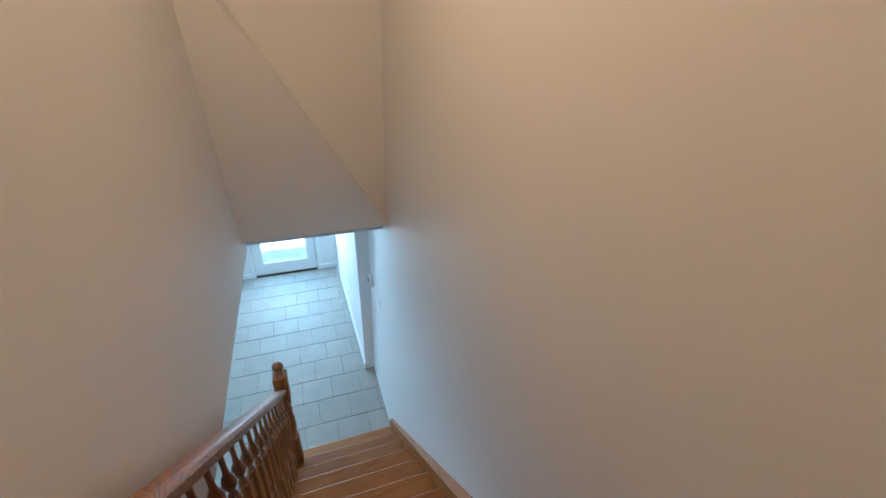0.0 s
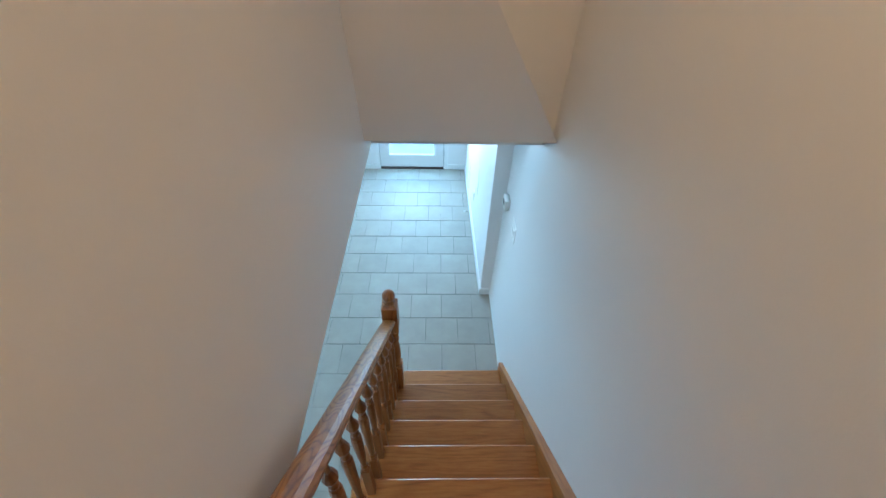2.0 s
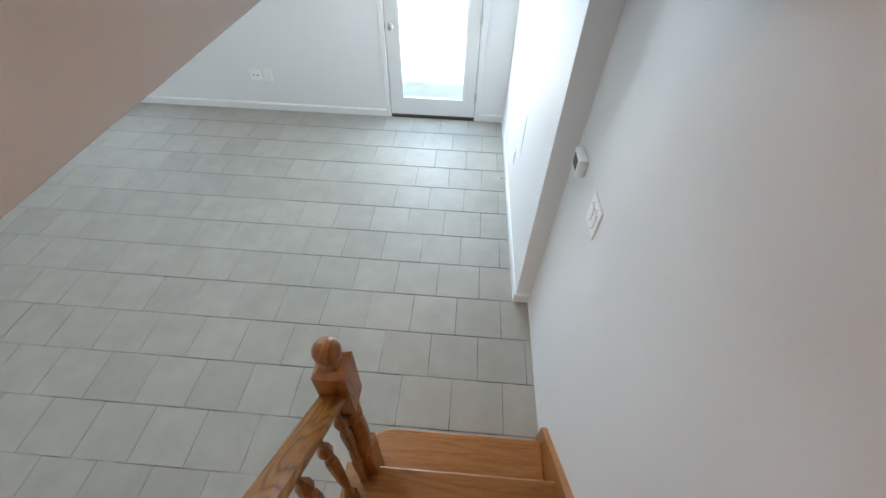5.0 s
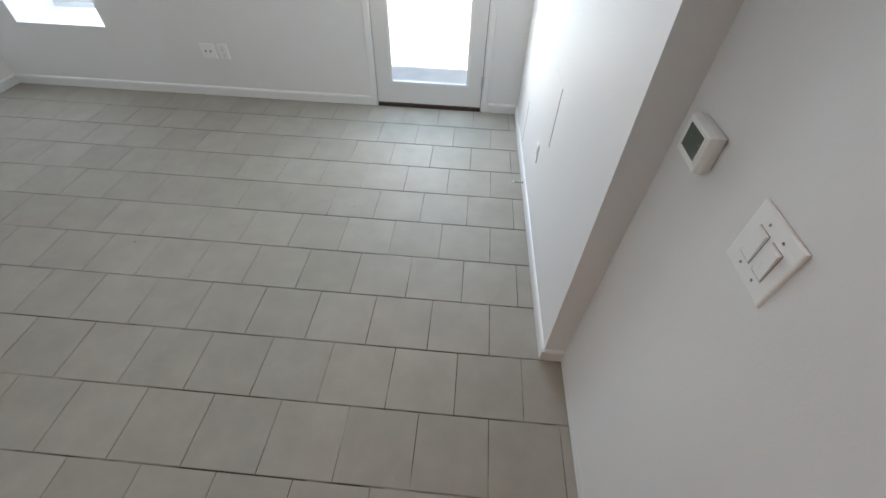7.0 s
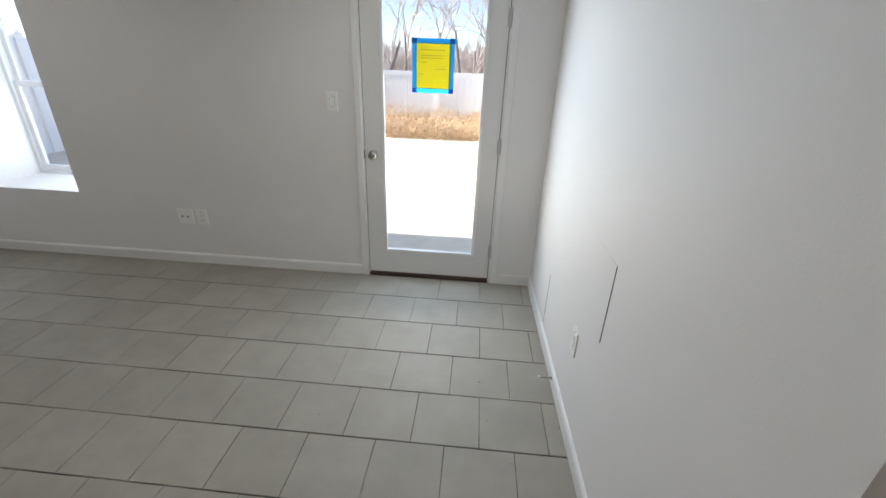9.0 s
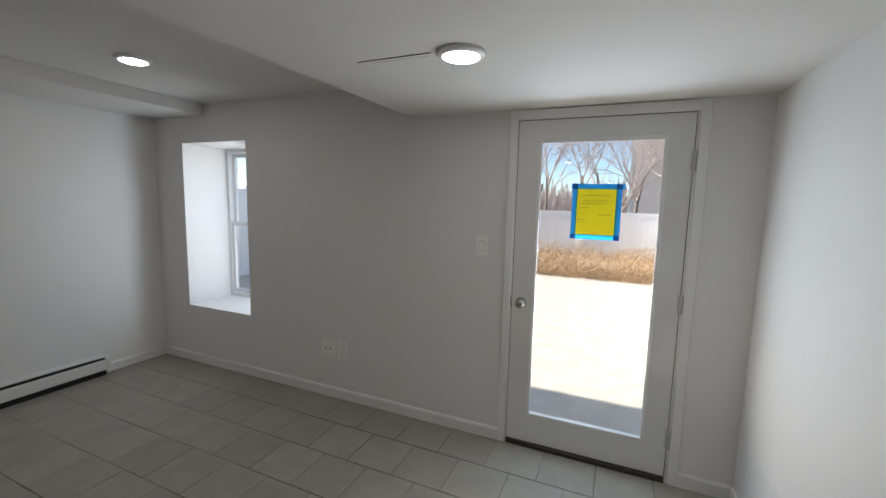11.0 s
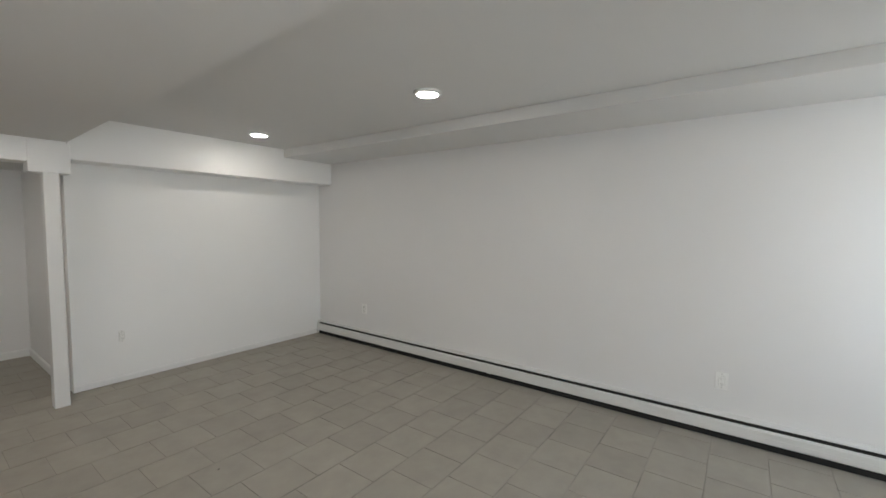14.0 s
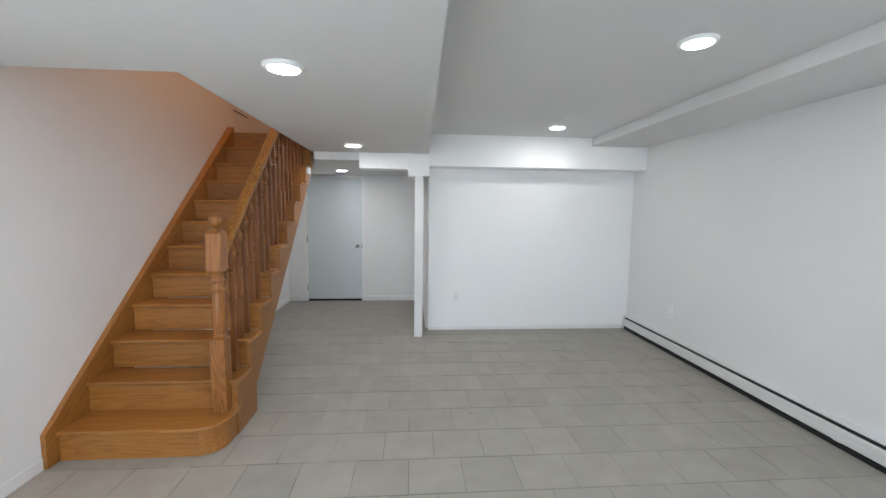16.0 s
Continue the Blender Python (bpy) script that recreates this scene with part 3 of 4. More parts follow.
bm = bmesh.new()
add_box(bm, -0.912, -0.868, NORTH - 0.018, NORTH - 0.0005, 0.001, 2.130)
add_box(bm, 0.088, 0.136, NORTH - 0.018, NORTH - 0.0005, 0.001, 2.130)
add_box(bm, -0.868, 0.088, NORTH - 0.018, NORTH - 0.0005, 2.076, 2.130)
part("casing", bevelled(bm, 0.003), TRIM, door)
box("threshold", sx0, sx1, NORTH - 0.012, NORTH + 0.12, 0.0, 0.030, BRONZE, door, 0.003, "dark bronze threshold")
for z in (0.265, 1.05, 1.82):
    bm = bmesh.new()
    add_lathe(bm, [(0.004, z - 0.056), (0.0075, z - 0.05), (0.0075, z + 0.05), (0.004, z + 0.056)], 10, (0.078, NORTH - 0.010, 0))
    add_box(bm, 0.062, 0.096, NORTH - 0.0045, NORTH + 0.002, z - 0.05, z + 0.05)
    part("hinge", bm, plain("grey painted steel", (0.5, 0.5, 0.5), 0.4) if z < 0.3 else bpy.data.materials["grey painted steel"], door, "grey painted hinge")


def knob(x, y, z, parent, away=-1):
    bm = bmesh.new()
    prof = [(0.032, 0.0), (0.033, 0.004), (0.028, 0.010), (0.012, 0.013), (0.011, 0.030), (0.020, 0.036), (0.027, 0.046), (0.027, 0.056), (0.021, 0.063), (0.009, 0.066)]
    add_lathe(bm, [(r, away * h) for r, h in prof], 20, (x, y, z), "y")
    return part("knob", bm, NICKEL, parent, "satin nickel door knob", smooth=True)


k = knob(-0.797, yf, 0.955, door)
box("latch_plate", -0.866, -0.856, NORTH - 0.003, NORTH + 0.003, 0.925, 0.985, NICKEL, door)

notice = thing("notice", "yellow paper notice fixed with blue masking tape to the door glass", "notice")
yn = yf + 0.0165
box("paper", -0.505, -0.278, yn - 0.0006, yn, 1.398, 1.672, YELLOW, notice)
box("tape", -0.527, -0.497, yn - 0.0014, yn - 0.0007, 1.378, 1.70, TAPE, notice, label="blue masking tape strip")
box("tape", -0.287, -0.256, yn - 0.0014, yn - 0.0007, 1.376, 1.70, TAPE, notice, label="blue masking tape strip")
box("tape", -0.533, -0.243, yn - 0.0022, yn - 0.0015, 1.668, 1.699, TAPE, notice, label="blue masking tape strip")
box("tape", -0.529, -0.256, yn - 0.0022, yn - 0.0015, 1.376, 1.404, TAPE, notice, label="blue masking tape strip")
for x0, x1, z0, z1 in ((-0.527, -0.497, 1.668, 1.699), (-0.287, -0.256, 1.668, 1.699), (-0.527, -0.497, 1.376, 1.404), (-0.287, -0.256, 1.376, 1.404)):
    box("tape_corner", x0, x1, yn - 0.0027, yn - 0.0023, z0, z1, TAPE2, notice, label="darker doubled blue tape corner")
for x0, x1, z in ((-0.475, -0.315, 1.632), (-0.47, -0.325, 1.600), (-0.467, -0.43, 1.560), (-0.475, -0.33, 1.585), (-0.38, -0.31, 1.520), (-0.482, -0.45, 1.49)):
    box("text_line", x0, x1, yn - 0.0010, yn - 0.0006, z - 0.0022, z + 0.0022, INK, notice)

# ---------------------------------------------------------------- window
win = tagged(empty("window_1"), "white vinyl double-hung window deep in its plastered opening", "window", kind="structure")
wy = NORTH + 0.465
wx0, wx1, wz0, wz1 = WX0 + 0.001, WX1 - 0.001, WZ0 + 0.001, WZ1 - 0.001
ring_frame("window_frame", wx0, wx1, wz0, wz1, 0.036, wy - 0.02, wy + 0.054, VINYL, win)
mid = 1.292
ring_frame("sash", wx0 + 0.037, wx1 - 0.037, mid - 0.02, wz1 - 0.037, 0.042, wy + 0.022, wy + 0.052, VINYL, win, label="upper white vinyl sash")
ring_frame("sash", wx0 + 0.037, wx1 - 0.037, wz0 + 0.037, mid + 0.02, 0.042, wy - 0.012, wy + 0.020, VINYL, win, label="lower white vinyl sash")
for z0, z1, y in ((mid + 0.023, wz1 - 0.080, wy + 0.035), (wz0 + 0.080, mid - 0.023, wy + 0.002)):
    p = box("pane", wx0 + 0.0795, wx1 - 0.0795, y, y + 0.005, z0, z1, GLASS, win, label="clear window glass")
    p.visible_shadow = False
box("sash_lock", (wx0 + wx1) / 2 - 0.03, (wx0 + wx1) / 2 + 0.03, wy - 0.010, wy + 0.018, mid + 0.0205, mid + 0.034, VINYL, win, 0.003)

# ---------------------------------------------------------------- grey back door
door2 = tagged(empty("door_2"), "cool grey flush interior door in the alcove, closed", "door", kind="structure")
box("slab", FX0 + 0.016, FX1 - 0.016, BACK - 0.046, BACK - 0.006, 0.032, FZ - 0.014, DOORG, door2, 0.002)
bm = bmesh.new()
add_box(bm, FX0 + 0.001, FX0 + 0.013, BACK - 0.11, BACK - 0.001, 0, FZ - 0.001)
add_box(bm, FX1 - 0.013, FX1 - 0.001, BACK - 0.11, BACK - 0.001, 0, FZ - 0.001)
add_box(bm, FX0 + 0.013, FX1 - 0.013, BACK - 0.11, BACK - 0.001, FZ - 0.012, FZ - 0.001)
part("jamb", bm, TRIM, door2)
bm = bmesh.new()
add_box(bm, FX0 - 0.05, FX0 + 0.006, BACK + 0.0005, BACK + 0.014, 0.001, 2.035)
add_box(bm, FX1 - 0.006, FX1 + 0.05, BACK + 0.0005, BACK + 0.014, 0.001, 2.035)
add_box(bm, FX0 + 0.006, FX1 - 0.006, BACK + 0.0005, BACK + 0.014, FZ - 0.006, 2.035)
part("casing", bevelled(bm, 0.003), TRIM, door2)
# A solid black strip gives the gap under the slab its shade.
box("floor_gap_shade", FX0 + 0.013, FX1 - 0.013, BACK - 0.05, BACK - 0.004, -0.01, 0.031, BLACK, door2, label="black strip as the shade in the gap below the door")
for z in (0.23, 1.01):
    bm = bmesh.new()
    add_lathe(bm, [(0.004, z - 0.056), (0.008, z - 0.05), (0.008, z + 0.05), (0.004, z + 0.056)], 8, (FX1 - 0.010, BACK + 0.018, 0))
    part("hinge", bm, NICKEL, door2, "satin nickel hinge")
knob(-0.655, BACK - 0.006, 0.90, door2, 1)
box("strike_plate", FX0 + 0.004, FX0 + 0.012, BACK + 0.014, BACK + 0.017, 0.87, 0.93, NICKEL, door2)


# ---------------------------------------------------------------- ceiling lights
def ceiling_light(x, y, z, r=0.092):
    t = thing("ceiling_light", "round slim white LED light glowing on the ceiling", "ceiling light", "ceiling lights", at=(x, y, z))
    bm = bmesh.new()
    add_lathe(bm, [(r, 0.0), (r + 0.002, -0.006), (r - 0.006, -0.016), (r - 0.020, -0.019), (r - 0.022, -0.0165)], 40)
    a = part("trim_ring", bm, PLASTIC, t, "white plastic trim ring", smooth=True)
    bm = bmesh.new()
    add_lathe(bm, [(r - 0.021, -0.0155), (r - 0.024, -0.019), (r - 0.04, -0.0215), (0.02, -0.023), (0.004, -0.0231)], 40)
    part("diffuser", bm, LED, t, "glowing round diffuser", smooth=True)
    return t


for x, y, z in ((-0.955, 2.797, TOP_LOW), (-0.957, 0.60, TOP_LOW), (-0.846, 4.824, TOP_LOW), (-0.557, -1.115, 2.048),
                (-3.02, 0.60, TOP_HIGH), (-2.982, 2.718, TOP_HIGH), (-2.932, 4.888, TOP_HIGH)):
    ceiling_light(x, y, z)

# ceiling hatch
hatch = thing("ceiling_hatch", "small flush white access panel in the dropped ceiling", "access panel")
HY = 4.785
bm = bmesh.new()
for x0, x1, y0, y1 in ((-1.287, -1.265, HY, HY + 0.334), (-0.972, -0.950, HY, HY + 0.334), (-1.265, -0.972, HY, HY + 0.022), (-1.265, -0.972, HY + 0.312, HY + 0.334)):
    add_box(bm, x0, x1, y0, y1, TOP_LOW - 0.0028, TOP_LOW - 0.0003)
part("flange", bm, CEIL, hatch)
box("panel", -1.2645, -0.9725, HY + 0.0225, HY + 0.3115, TOP_LOW - 0.0024, TOP_LOW - 0.0003, CEIL, hatch)
box("joint", -1.287, -0.955, HY - 0.0018, HY - 0.0004, TOP_LOW - 0.003, TOP_LOW - 0.0003, BLACK, hatch, label="thin dark joint")
box("joint", -1.225, -0.975, HY + 0.0205, HY + 0.0222, TOP_LOW - 0.0034, TOP_LOW - 0.0029, BLACK, hatch, label="thin dark joint")


# ---------------------------------------------------------------- wall plates
def plate_base(name, label, category, group, w, h, mat=PLASTIC):
    """Built facing -y at the origin, then turned."""
    t = thing(name, label, category, group)
    bm = bmesh.new()
    add_prism(bm, [(-w / 2, -h / 2), (w / 2, -h / 2), (w / 2, h / 2), (-w / 2, h / 2)], "y", -0.0065, -0.0005)
    bmesh.ops.bevel(bm, geom=[e for e in bm.edges if max(v.co.y for v in e.verts) < -0.005], offset=0.0045, segments=2, profile=0.5, affect="EDGES")
    part("plate", bm, mat, t)
    return t


def add_screw(t, x, z):
    bm = bmesh.new()
    add_lathe(bm, [(0.0035, -0.0063), (0.003, -0.0075)], 8, (x, 0, z), "y")
    part("screw", bm, NICKEL, t)


def outlet(label, w=0.078, h=0.124, gfci=False):
    t = plate_base("outlet", label, "outlet", "wall outlets", w, h)
    box("shade_rim", -0.0186, 0.0186, -0.0069, -0.006, -0.0351, 0.0351, GREY_SHADE, t)
    box("receptacle", -0.0175, 0.0175, -0.0095, -0.006, -0.034, 0.034, PLASTIC, t, 0.0015)
    for s in (-1, 1):
        bm = bmesh.new()
        add_box(bm, -0.0075, -0.0055, -0.0100, -0.0096, s * 0.018 - 0.005, s * 0.018 + 0.005)
        add_box(bm, 0.0055, 0.0075, -0.0100, -0.0096, s * 0.018 - 0.0045, s * 0.018 + 0.0045)
        add_lathe(bm, [(0.0024, -0.0096), (0.0024, -0.0100)], 8, (0, 0, s * 0.018 - 0.011), "y")
        part("slots", bm, BLACK, t)
        add_screw(t, 0, s * 0.048)
    return t


place(outlet("white duplex outlet low on the long wall beside the window end"), WEST, 4.34, 0.40, 90)
place(outlet("white duplex outlet low on the long wall near the partition"), WEST, 0.646, 0.435, 90)
place(outlet("small narrow white outlet low on the white partition wall", 0.05, 0.10), -2.10, SOUTH, 0.431, 180)
place(outlet("white duplex outlet low beside a second wider plate", 0.088, 0.126), -2.178, NORTH, 0.401, 0)
place(outlet("white duplex outlet low on the stepped wall"), jog_x(4.54), 4.545, 0.44, -90)

dbl = plate_base("cable_plate", "white wall plate with two jacks beside an outlet", "wall plate", "", 0.128, 0.124)
for x in (-0.022, 0.022):
    bm = bmesh.new()
    add_lathe(bm, [(0.007, -0.006), (0.007, -0.010), (0.003, -0.0102), (0.003, -0.0125)], 12, (x, 0, 0), "y")
    part("jack", bm, FIN, dbl, "small dark jack")
place(dbl, -2.314, NORTH, 0.398)

sw = plate_base("light_switch", "single white rocker light switch beside the glass door", "light switch", "light switches", 0.077, 0.124)
box("shade_rim", -0.018, 0.018, -0.0070, -0.006, -0.0345, 0.0345, GREY_SHADE, sw)
box("rocker", -0.0165, 0.0165, -0.0105, -0.006, -0.033, 0.033, PLASTIC, sw, 0.0015)
place(sw, -1.068, NORTH, 1.297)

sw2 = plate_base("light_switch", "white double switch plate with two raised rockers on the stair wall", "light switch", "light switches", 0.146, 0.145)
for x in (-0.024, 0.024):
    box("shade_rim", x - 0.0182, x + 0.0182, -0.0070, -0.006, -0.0355, 0.0355, GREY_SHADE, sw2)
    bm = bmesh.new()
    add_prism(bm, [(-0.006, -0.034), (-0.0085, -0.034), (-0.0135, 0.030), (-0.011, 0.034), (-0.006, 0.034)], "x", x - 0.0165, x + 0.0165)
    part("rocker", bevelled(bm, 0.001), PLASTIC, sw2)
    for z in (-0.049, 0.049):
        add_screw(sw2, x, z)
place(sw2, east_x(1.27), 2.905, 1.275, -90)

thermo = thing("thermostat", "white square thermostat with a grey green display on the stair wall", "thermostat")
bm = bmesh.new()
w, h = 0.059, 0.047
vs = [[bm.verts.new((sx * w * s, y, sz * h * s)) for sx, sz in ((-1, -1), (1, -1), (1, 1), (-1, 1))] for y, s in ((-0.001, 0.90), (-0.010, 0.97), (-0.024, 1.03), (-0.042, 0.96))]
for a, b in zip(vs, vs[1:]):
    for i in range(4):
        bm.faces.new((a[i], a[(i + 1) % 4], b[(i + 1) % 4], b[i]))
bm.faces.new(vs[0][::-1])
bm.faces.new(vs[-1])
bmesh.ops.recalc_face_normals(bm, faces=bm.faces[:])
bmesh.ops.bevel(bm, geom=bm.edges[:], offset=0.004, segments=2, profile=0.6, affect="EDGES")
part("housing", bm, PLASTIC, thermo)
box("display", -0.040, 0.040, -0.0428, -0.0415, -0.026, 0.034, SCREEN, thermo, 0.0, "grey green display")
ring_frame("bezel", -0.045, 0.045, -0.031, 0.039, 0.005, -0.0445, -0.041, PLASTIC, thermo, 0.001)
place(thermo, east_x(1.3), 3.225, 1.31, -90)


def access_panel(label, y0, y1, z0, z1, gap):
    t = thing("access_panel", label, "access panel", "wall access panels")
    yc, zc, w, h = (y0 + y1) / 2, (z0 + z1) / 2, y1 - y0, z1 - z0
    box("cover", -w / 2, w / 2 - 0.0012, -0.0014, -0.0004, -h / 2, h / 2, WALL, t)
    box("joint", w / 2 - 0.0011, w / 2 + 0.0004 + gap, -0.0016, -0.0004, -h / 2, h / 2, BLACK, t, label="thin dark joint")
    place(t, jog_x(yc), yc, zc, -90 + 0.69)
    return t


access_panel("flush white access panel in the stepped wall at knee height", 4.278, 4.56, 0.635, 0.95, 0.003)
access_panel("flush white access panel in the stepped wall near the floor", 5.19, 5.50, 0.11, 0.435, 0.0)

rnd = random.Random(31)
SPECKS = ((-1.975, 1.91, 0.011), (-1.985, 3.93, 0.008), (0.02, 4.72, 0.005), (0.06, 4.46, 0.004), (-0.45, 3.42, 0.004), (0.16, 4.24, 0.004), (-1.9, 4.5, 0.005), (0.40, 4.46, 0.006))
for x, y, size in SPECKS:
    t = thing("floor_crumb", "small dark crumb of dirt lying on the tile floor", "crumb", "crumbs on the floor", at=(x, y, 0.0006))
    bm = bmesh.new()
    bmesh.ops.create_icosphere(bm, subdivisions=1, radius=1.0)
    for v in bm.verts:
        v.co = Vector((v.co.x * size * rnd.uniform(0.7, 1.2), v.co.y * size * 0.45 * rnd.uniform(0.6, 1.3), (v.co.z + 1) * 0.0015))
    part("crumb", bm, BRONZE, t)

stop = thing("door_stop", "thin spring door stop fixed to the baseboard", "door stop")
bm = bmesh.new()
add_lathe(bm, [(0.010, 0.0), (0.010, -0.003), (0.005, -0.004)] + [(0.0045 if i % 2 else 0.0035, -0.006 - 0.0025 * i) for i in range(22)], 10, (0, 0, 0), "x")
part("spring", bm, NICKEL, stop)
bm = bmesh.new()
add_lathe(bm, [(0.006, -0.060), (0.0075, -0.063), (0.0075, -0.072), (0.005, -0.074)], 10, (0, 0, 0), "x")
part("rubber_tip", bm, PLASTIC, stop, "white rubber tip")
place(stop, jog_x(4.75) - 0.014, 4.75, 0.045)

# Thin black bar laid along the wall face above the top step.
slot = thing("wall_dark_line", "narrow dark line on the wall above the top step", "slot")
prism("fill", [(-0.37, 2.645), (-0.80, 2.645), (-0.80, 2.656), (-0.37, 2.657)], "x", east_x(2.6) - 0.002, east_x(2.6) + 0.001, BLACK, slot)

# ---------------------------------------------------------------- baseboard heater
HY0, HY1, HX = SOUTH + 0.012, 5.325, WEST
heater = thing("baseboard_heater", "long white enamelled baseboard heater with dark slots along the wall foot", "heater")
box("back_panel", HX + 0.001, HX + 0.004, HY0, HY1, 0.02, 0.178, HEATER, heater)
prism("hood", [(HX + 0.004, 0.170), (HX + 0.040, 0.165), (HX + 0.046, 0.158), (HX + 0.048, 0.161), (HX + 0.042, 0.170), (HX + 0.004, 0.179)], "y", HY0 + 0.03, HY1 - 0.03, HEATER, heater)
prism("damper", [(HX + 0.030, 0.150), (HX + 0.055, 0.139), (HX + 0.056, 0.141), (HX + 0.031, 0.153)], "y", HY0 + 0.03, HY1 - 0.03, FIN, heater)
prism("front_cover", [(HX + 0.052, 0.138), (HX + 0.060, 0.132), (HX + 0.064, 0.122), (HX + 0.064, 0.090), (HX + 0.0655, 0.088), (HX + 0.0655, 0.052), (HX + 0.060, 0.046), (HX + 0.058, 0.047), (HX + 0.062, 0.050), (HX + 0.062, 0.12), (HX + 0.052, 0.134)],
      "y", HY0 + 0.03, HY1 - 0.03, HEATER, heater)
box("element", HX + 0.006, HX + 0.05, HY0 + 0.04, HY1 - 0.04, 0.05, 0.115, FIN, heater, label="dark finned heating element")
# Black boxes put the shade of the underside and top slot into colour.
box("underside_shade", HX + 0.006, HX + 0.056, HY0 + 0.033, HY1 - 0.033, 0.003, 0.044, BLACK, heater, label="black filler as the shade of the open underside")
box("slot_shade", HX + 0.0045, HX + 0.026, HY0 + 0.033, HY1 - 0.033, 0.118, 0.165, BLACK, heater)
for a, b in ((HY0, HY0 + 0.032), (HY1 - 0.032, HY1)):
    prism("end_cap", [(HX + 0.001, 0.018), (HX + 0.067, 0.018), (HX + 0.067, 0.125), (HX + 0.060, 0.150), (HX + 0.045, 0.176), (HX + 0.001, 0.181)], "y", a, b, HEATER, heater, 0.003, "white enamelled end cap")
box("cover_joint", HX + 0.0655, HX + 0.0668, 2.45, 2.50, 0.045, 0.125, HEATER, heater)

# ---------------------------------------------------------------- outside
PZ = -0.02
structure(box("ground", -60, 60, N2, 90, -0.5, PZ - 0.06, EARTH), "dry winter ground", "ground")
structure(box("patio", -9, 0.96, N2 - 0.3, 12.6, PZ - 0.06, PZ, CONCRETE, bevel=0.005), "pale sunlit concrete patio", "patio")
grass = tagged(new("dry_grass"), "matted straw-coloured dry grass against the fence", "grass", kind="stuff")
bpy.data.objects.remove(grass)
rnd = random.Random(4)
bm = bmesh.new()
for i in range(15000):
    x, y = rnd.uniform(-6.5, 0.95), 12.5 + 4.4 * rnd.random() ** 1.6
    hump = 0.22 + 0.25 * noise.noise((x * 0.9, y * 1.1, 0))
    z0 = PZ - 0.06 + max(0, hump * rnd.uniform(0.1, 1.2))
    a, l = rnd.uniform(0, 2 * math.pi), rnd.uniform(0.15, 0.5)
    d = Vector((math.cos(a), math.sin(a), rnd.uniform(0.05, 1.1))).normalized()
    s = d.cross(Vector((0.3, 0.2, 1))).normalized() * rnd.uniform(0.003, 0.008)
    p = Vector((x, y, z0))
    q = p + d * l * 0.6
    r = p + d * l + Vector((0, 0, -0.25 * l))
    vs = [bm.verts.new(v) for v in (p - s, p + s, q + s * 0.8, q - s * 0.8)]
    bm.faces.new(vs)
    bm.faces.new((vs[3], vs[2], bm.verts.new(r)))
tagged(part("dry_grass", bm, STRAW), "matted straw-coloured dry grass against the fence", "grass", kind="stuff")
mound = bmesh.new()
cols = []
for i in range(49):
    x = -9 + 9.95 * i / 48
    cols.append([mound.verts.new((x, 12.55 + 4.4 * j / 6, PZ - 0.07 + 0.26 * math.sin(math.pi * min(1, (j + 0.01) / 6.2)) * (0.7 + 0.6 * noise.noise((x * 0.9, j, 3))))) for j in range(7)])
for a, b in zip(cols, cols[1:]):
    for j in range(6):
        mound.faces.new((a[j], b[j], b[j + 1], a[j + 1]))
tagged(part("straw_mound", mound, STRAW), "low mound of matted dry straw beside the fence", "grass", kind="stuff")


def fence(name, a, b, top, label):
    """Vinyl privacy fence from a to b: posts with caps, rails and boards."""
    a, b = Vector(a), Vector(b)
    along = b - a
    L = along.length
    ang = math.degrees(math.atan2(along.y, along.x))
    t = thing(name, label, "fence", "garden fences")
    n = max(1, round(L / 2.4))
    for i in range(n + 1):
        x = L * i / n
        p = box("post", x - 0.06, x + 0.06, -0.06, 0.06, -0.05, top + 0.03, VINYL, t)
        bm = bmesh.new()
        add_prism(bm, [(x - 0.075, top + 0.031), (x + 0.075, top + 0.031), (x + 0.07, top + 0.05), (x, top + 0.10), (x - 0.07, top + 0.05)], "y", -0.07, 0.07)
        part("cap", bm, VINYL, p)
    for i in range(n):
        x0, x1 = L * i / n + 0.061, L * (i + 1) / n - 0.061
        for z0, z1 in ((0.03, 0.17), (top - 0.12, top)):
            box("rail", x0, x1, -0.025, 0.025, z0, z1, VINYL, t)
        k = 12
        for j in range(k):
            u0 = x0 + (x1 - x0) * j / k
            box("board", u0 + 0.002, u0 + (x1 - x0) / k - 0.002, -0.011, 0.011, 0.17, top - 0.12, VINYL, t)
    place(t, a.x, a.y, PZ - 0.06, ang)
    return t


fence("vinyl_fence", (-11.0, 17.0), (1.0, 17.0), 1.42, "white vinyl privacy fence behind the dry grass")
fence("vinyl_fence", (1.0, 17.0), (1.05, 7.4), 1.90, "sunlit white vinyl privacy fence along the patio edge")
fence("vinyl_fence", (-7.2, 6.9), (-7.2, 17.0), 1.80, "white vinyl privacy fence on the far side of the patio")


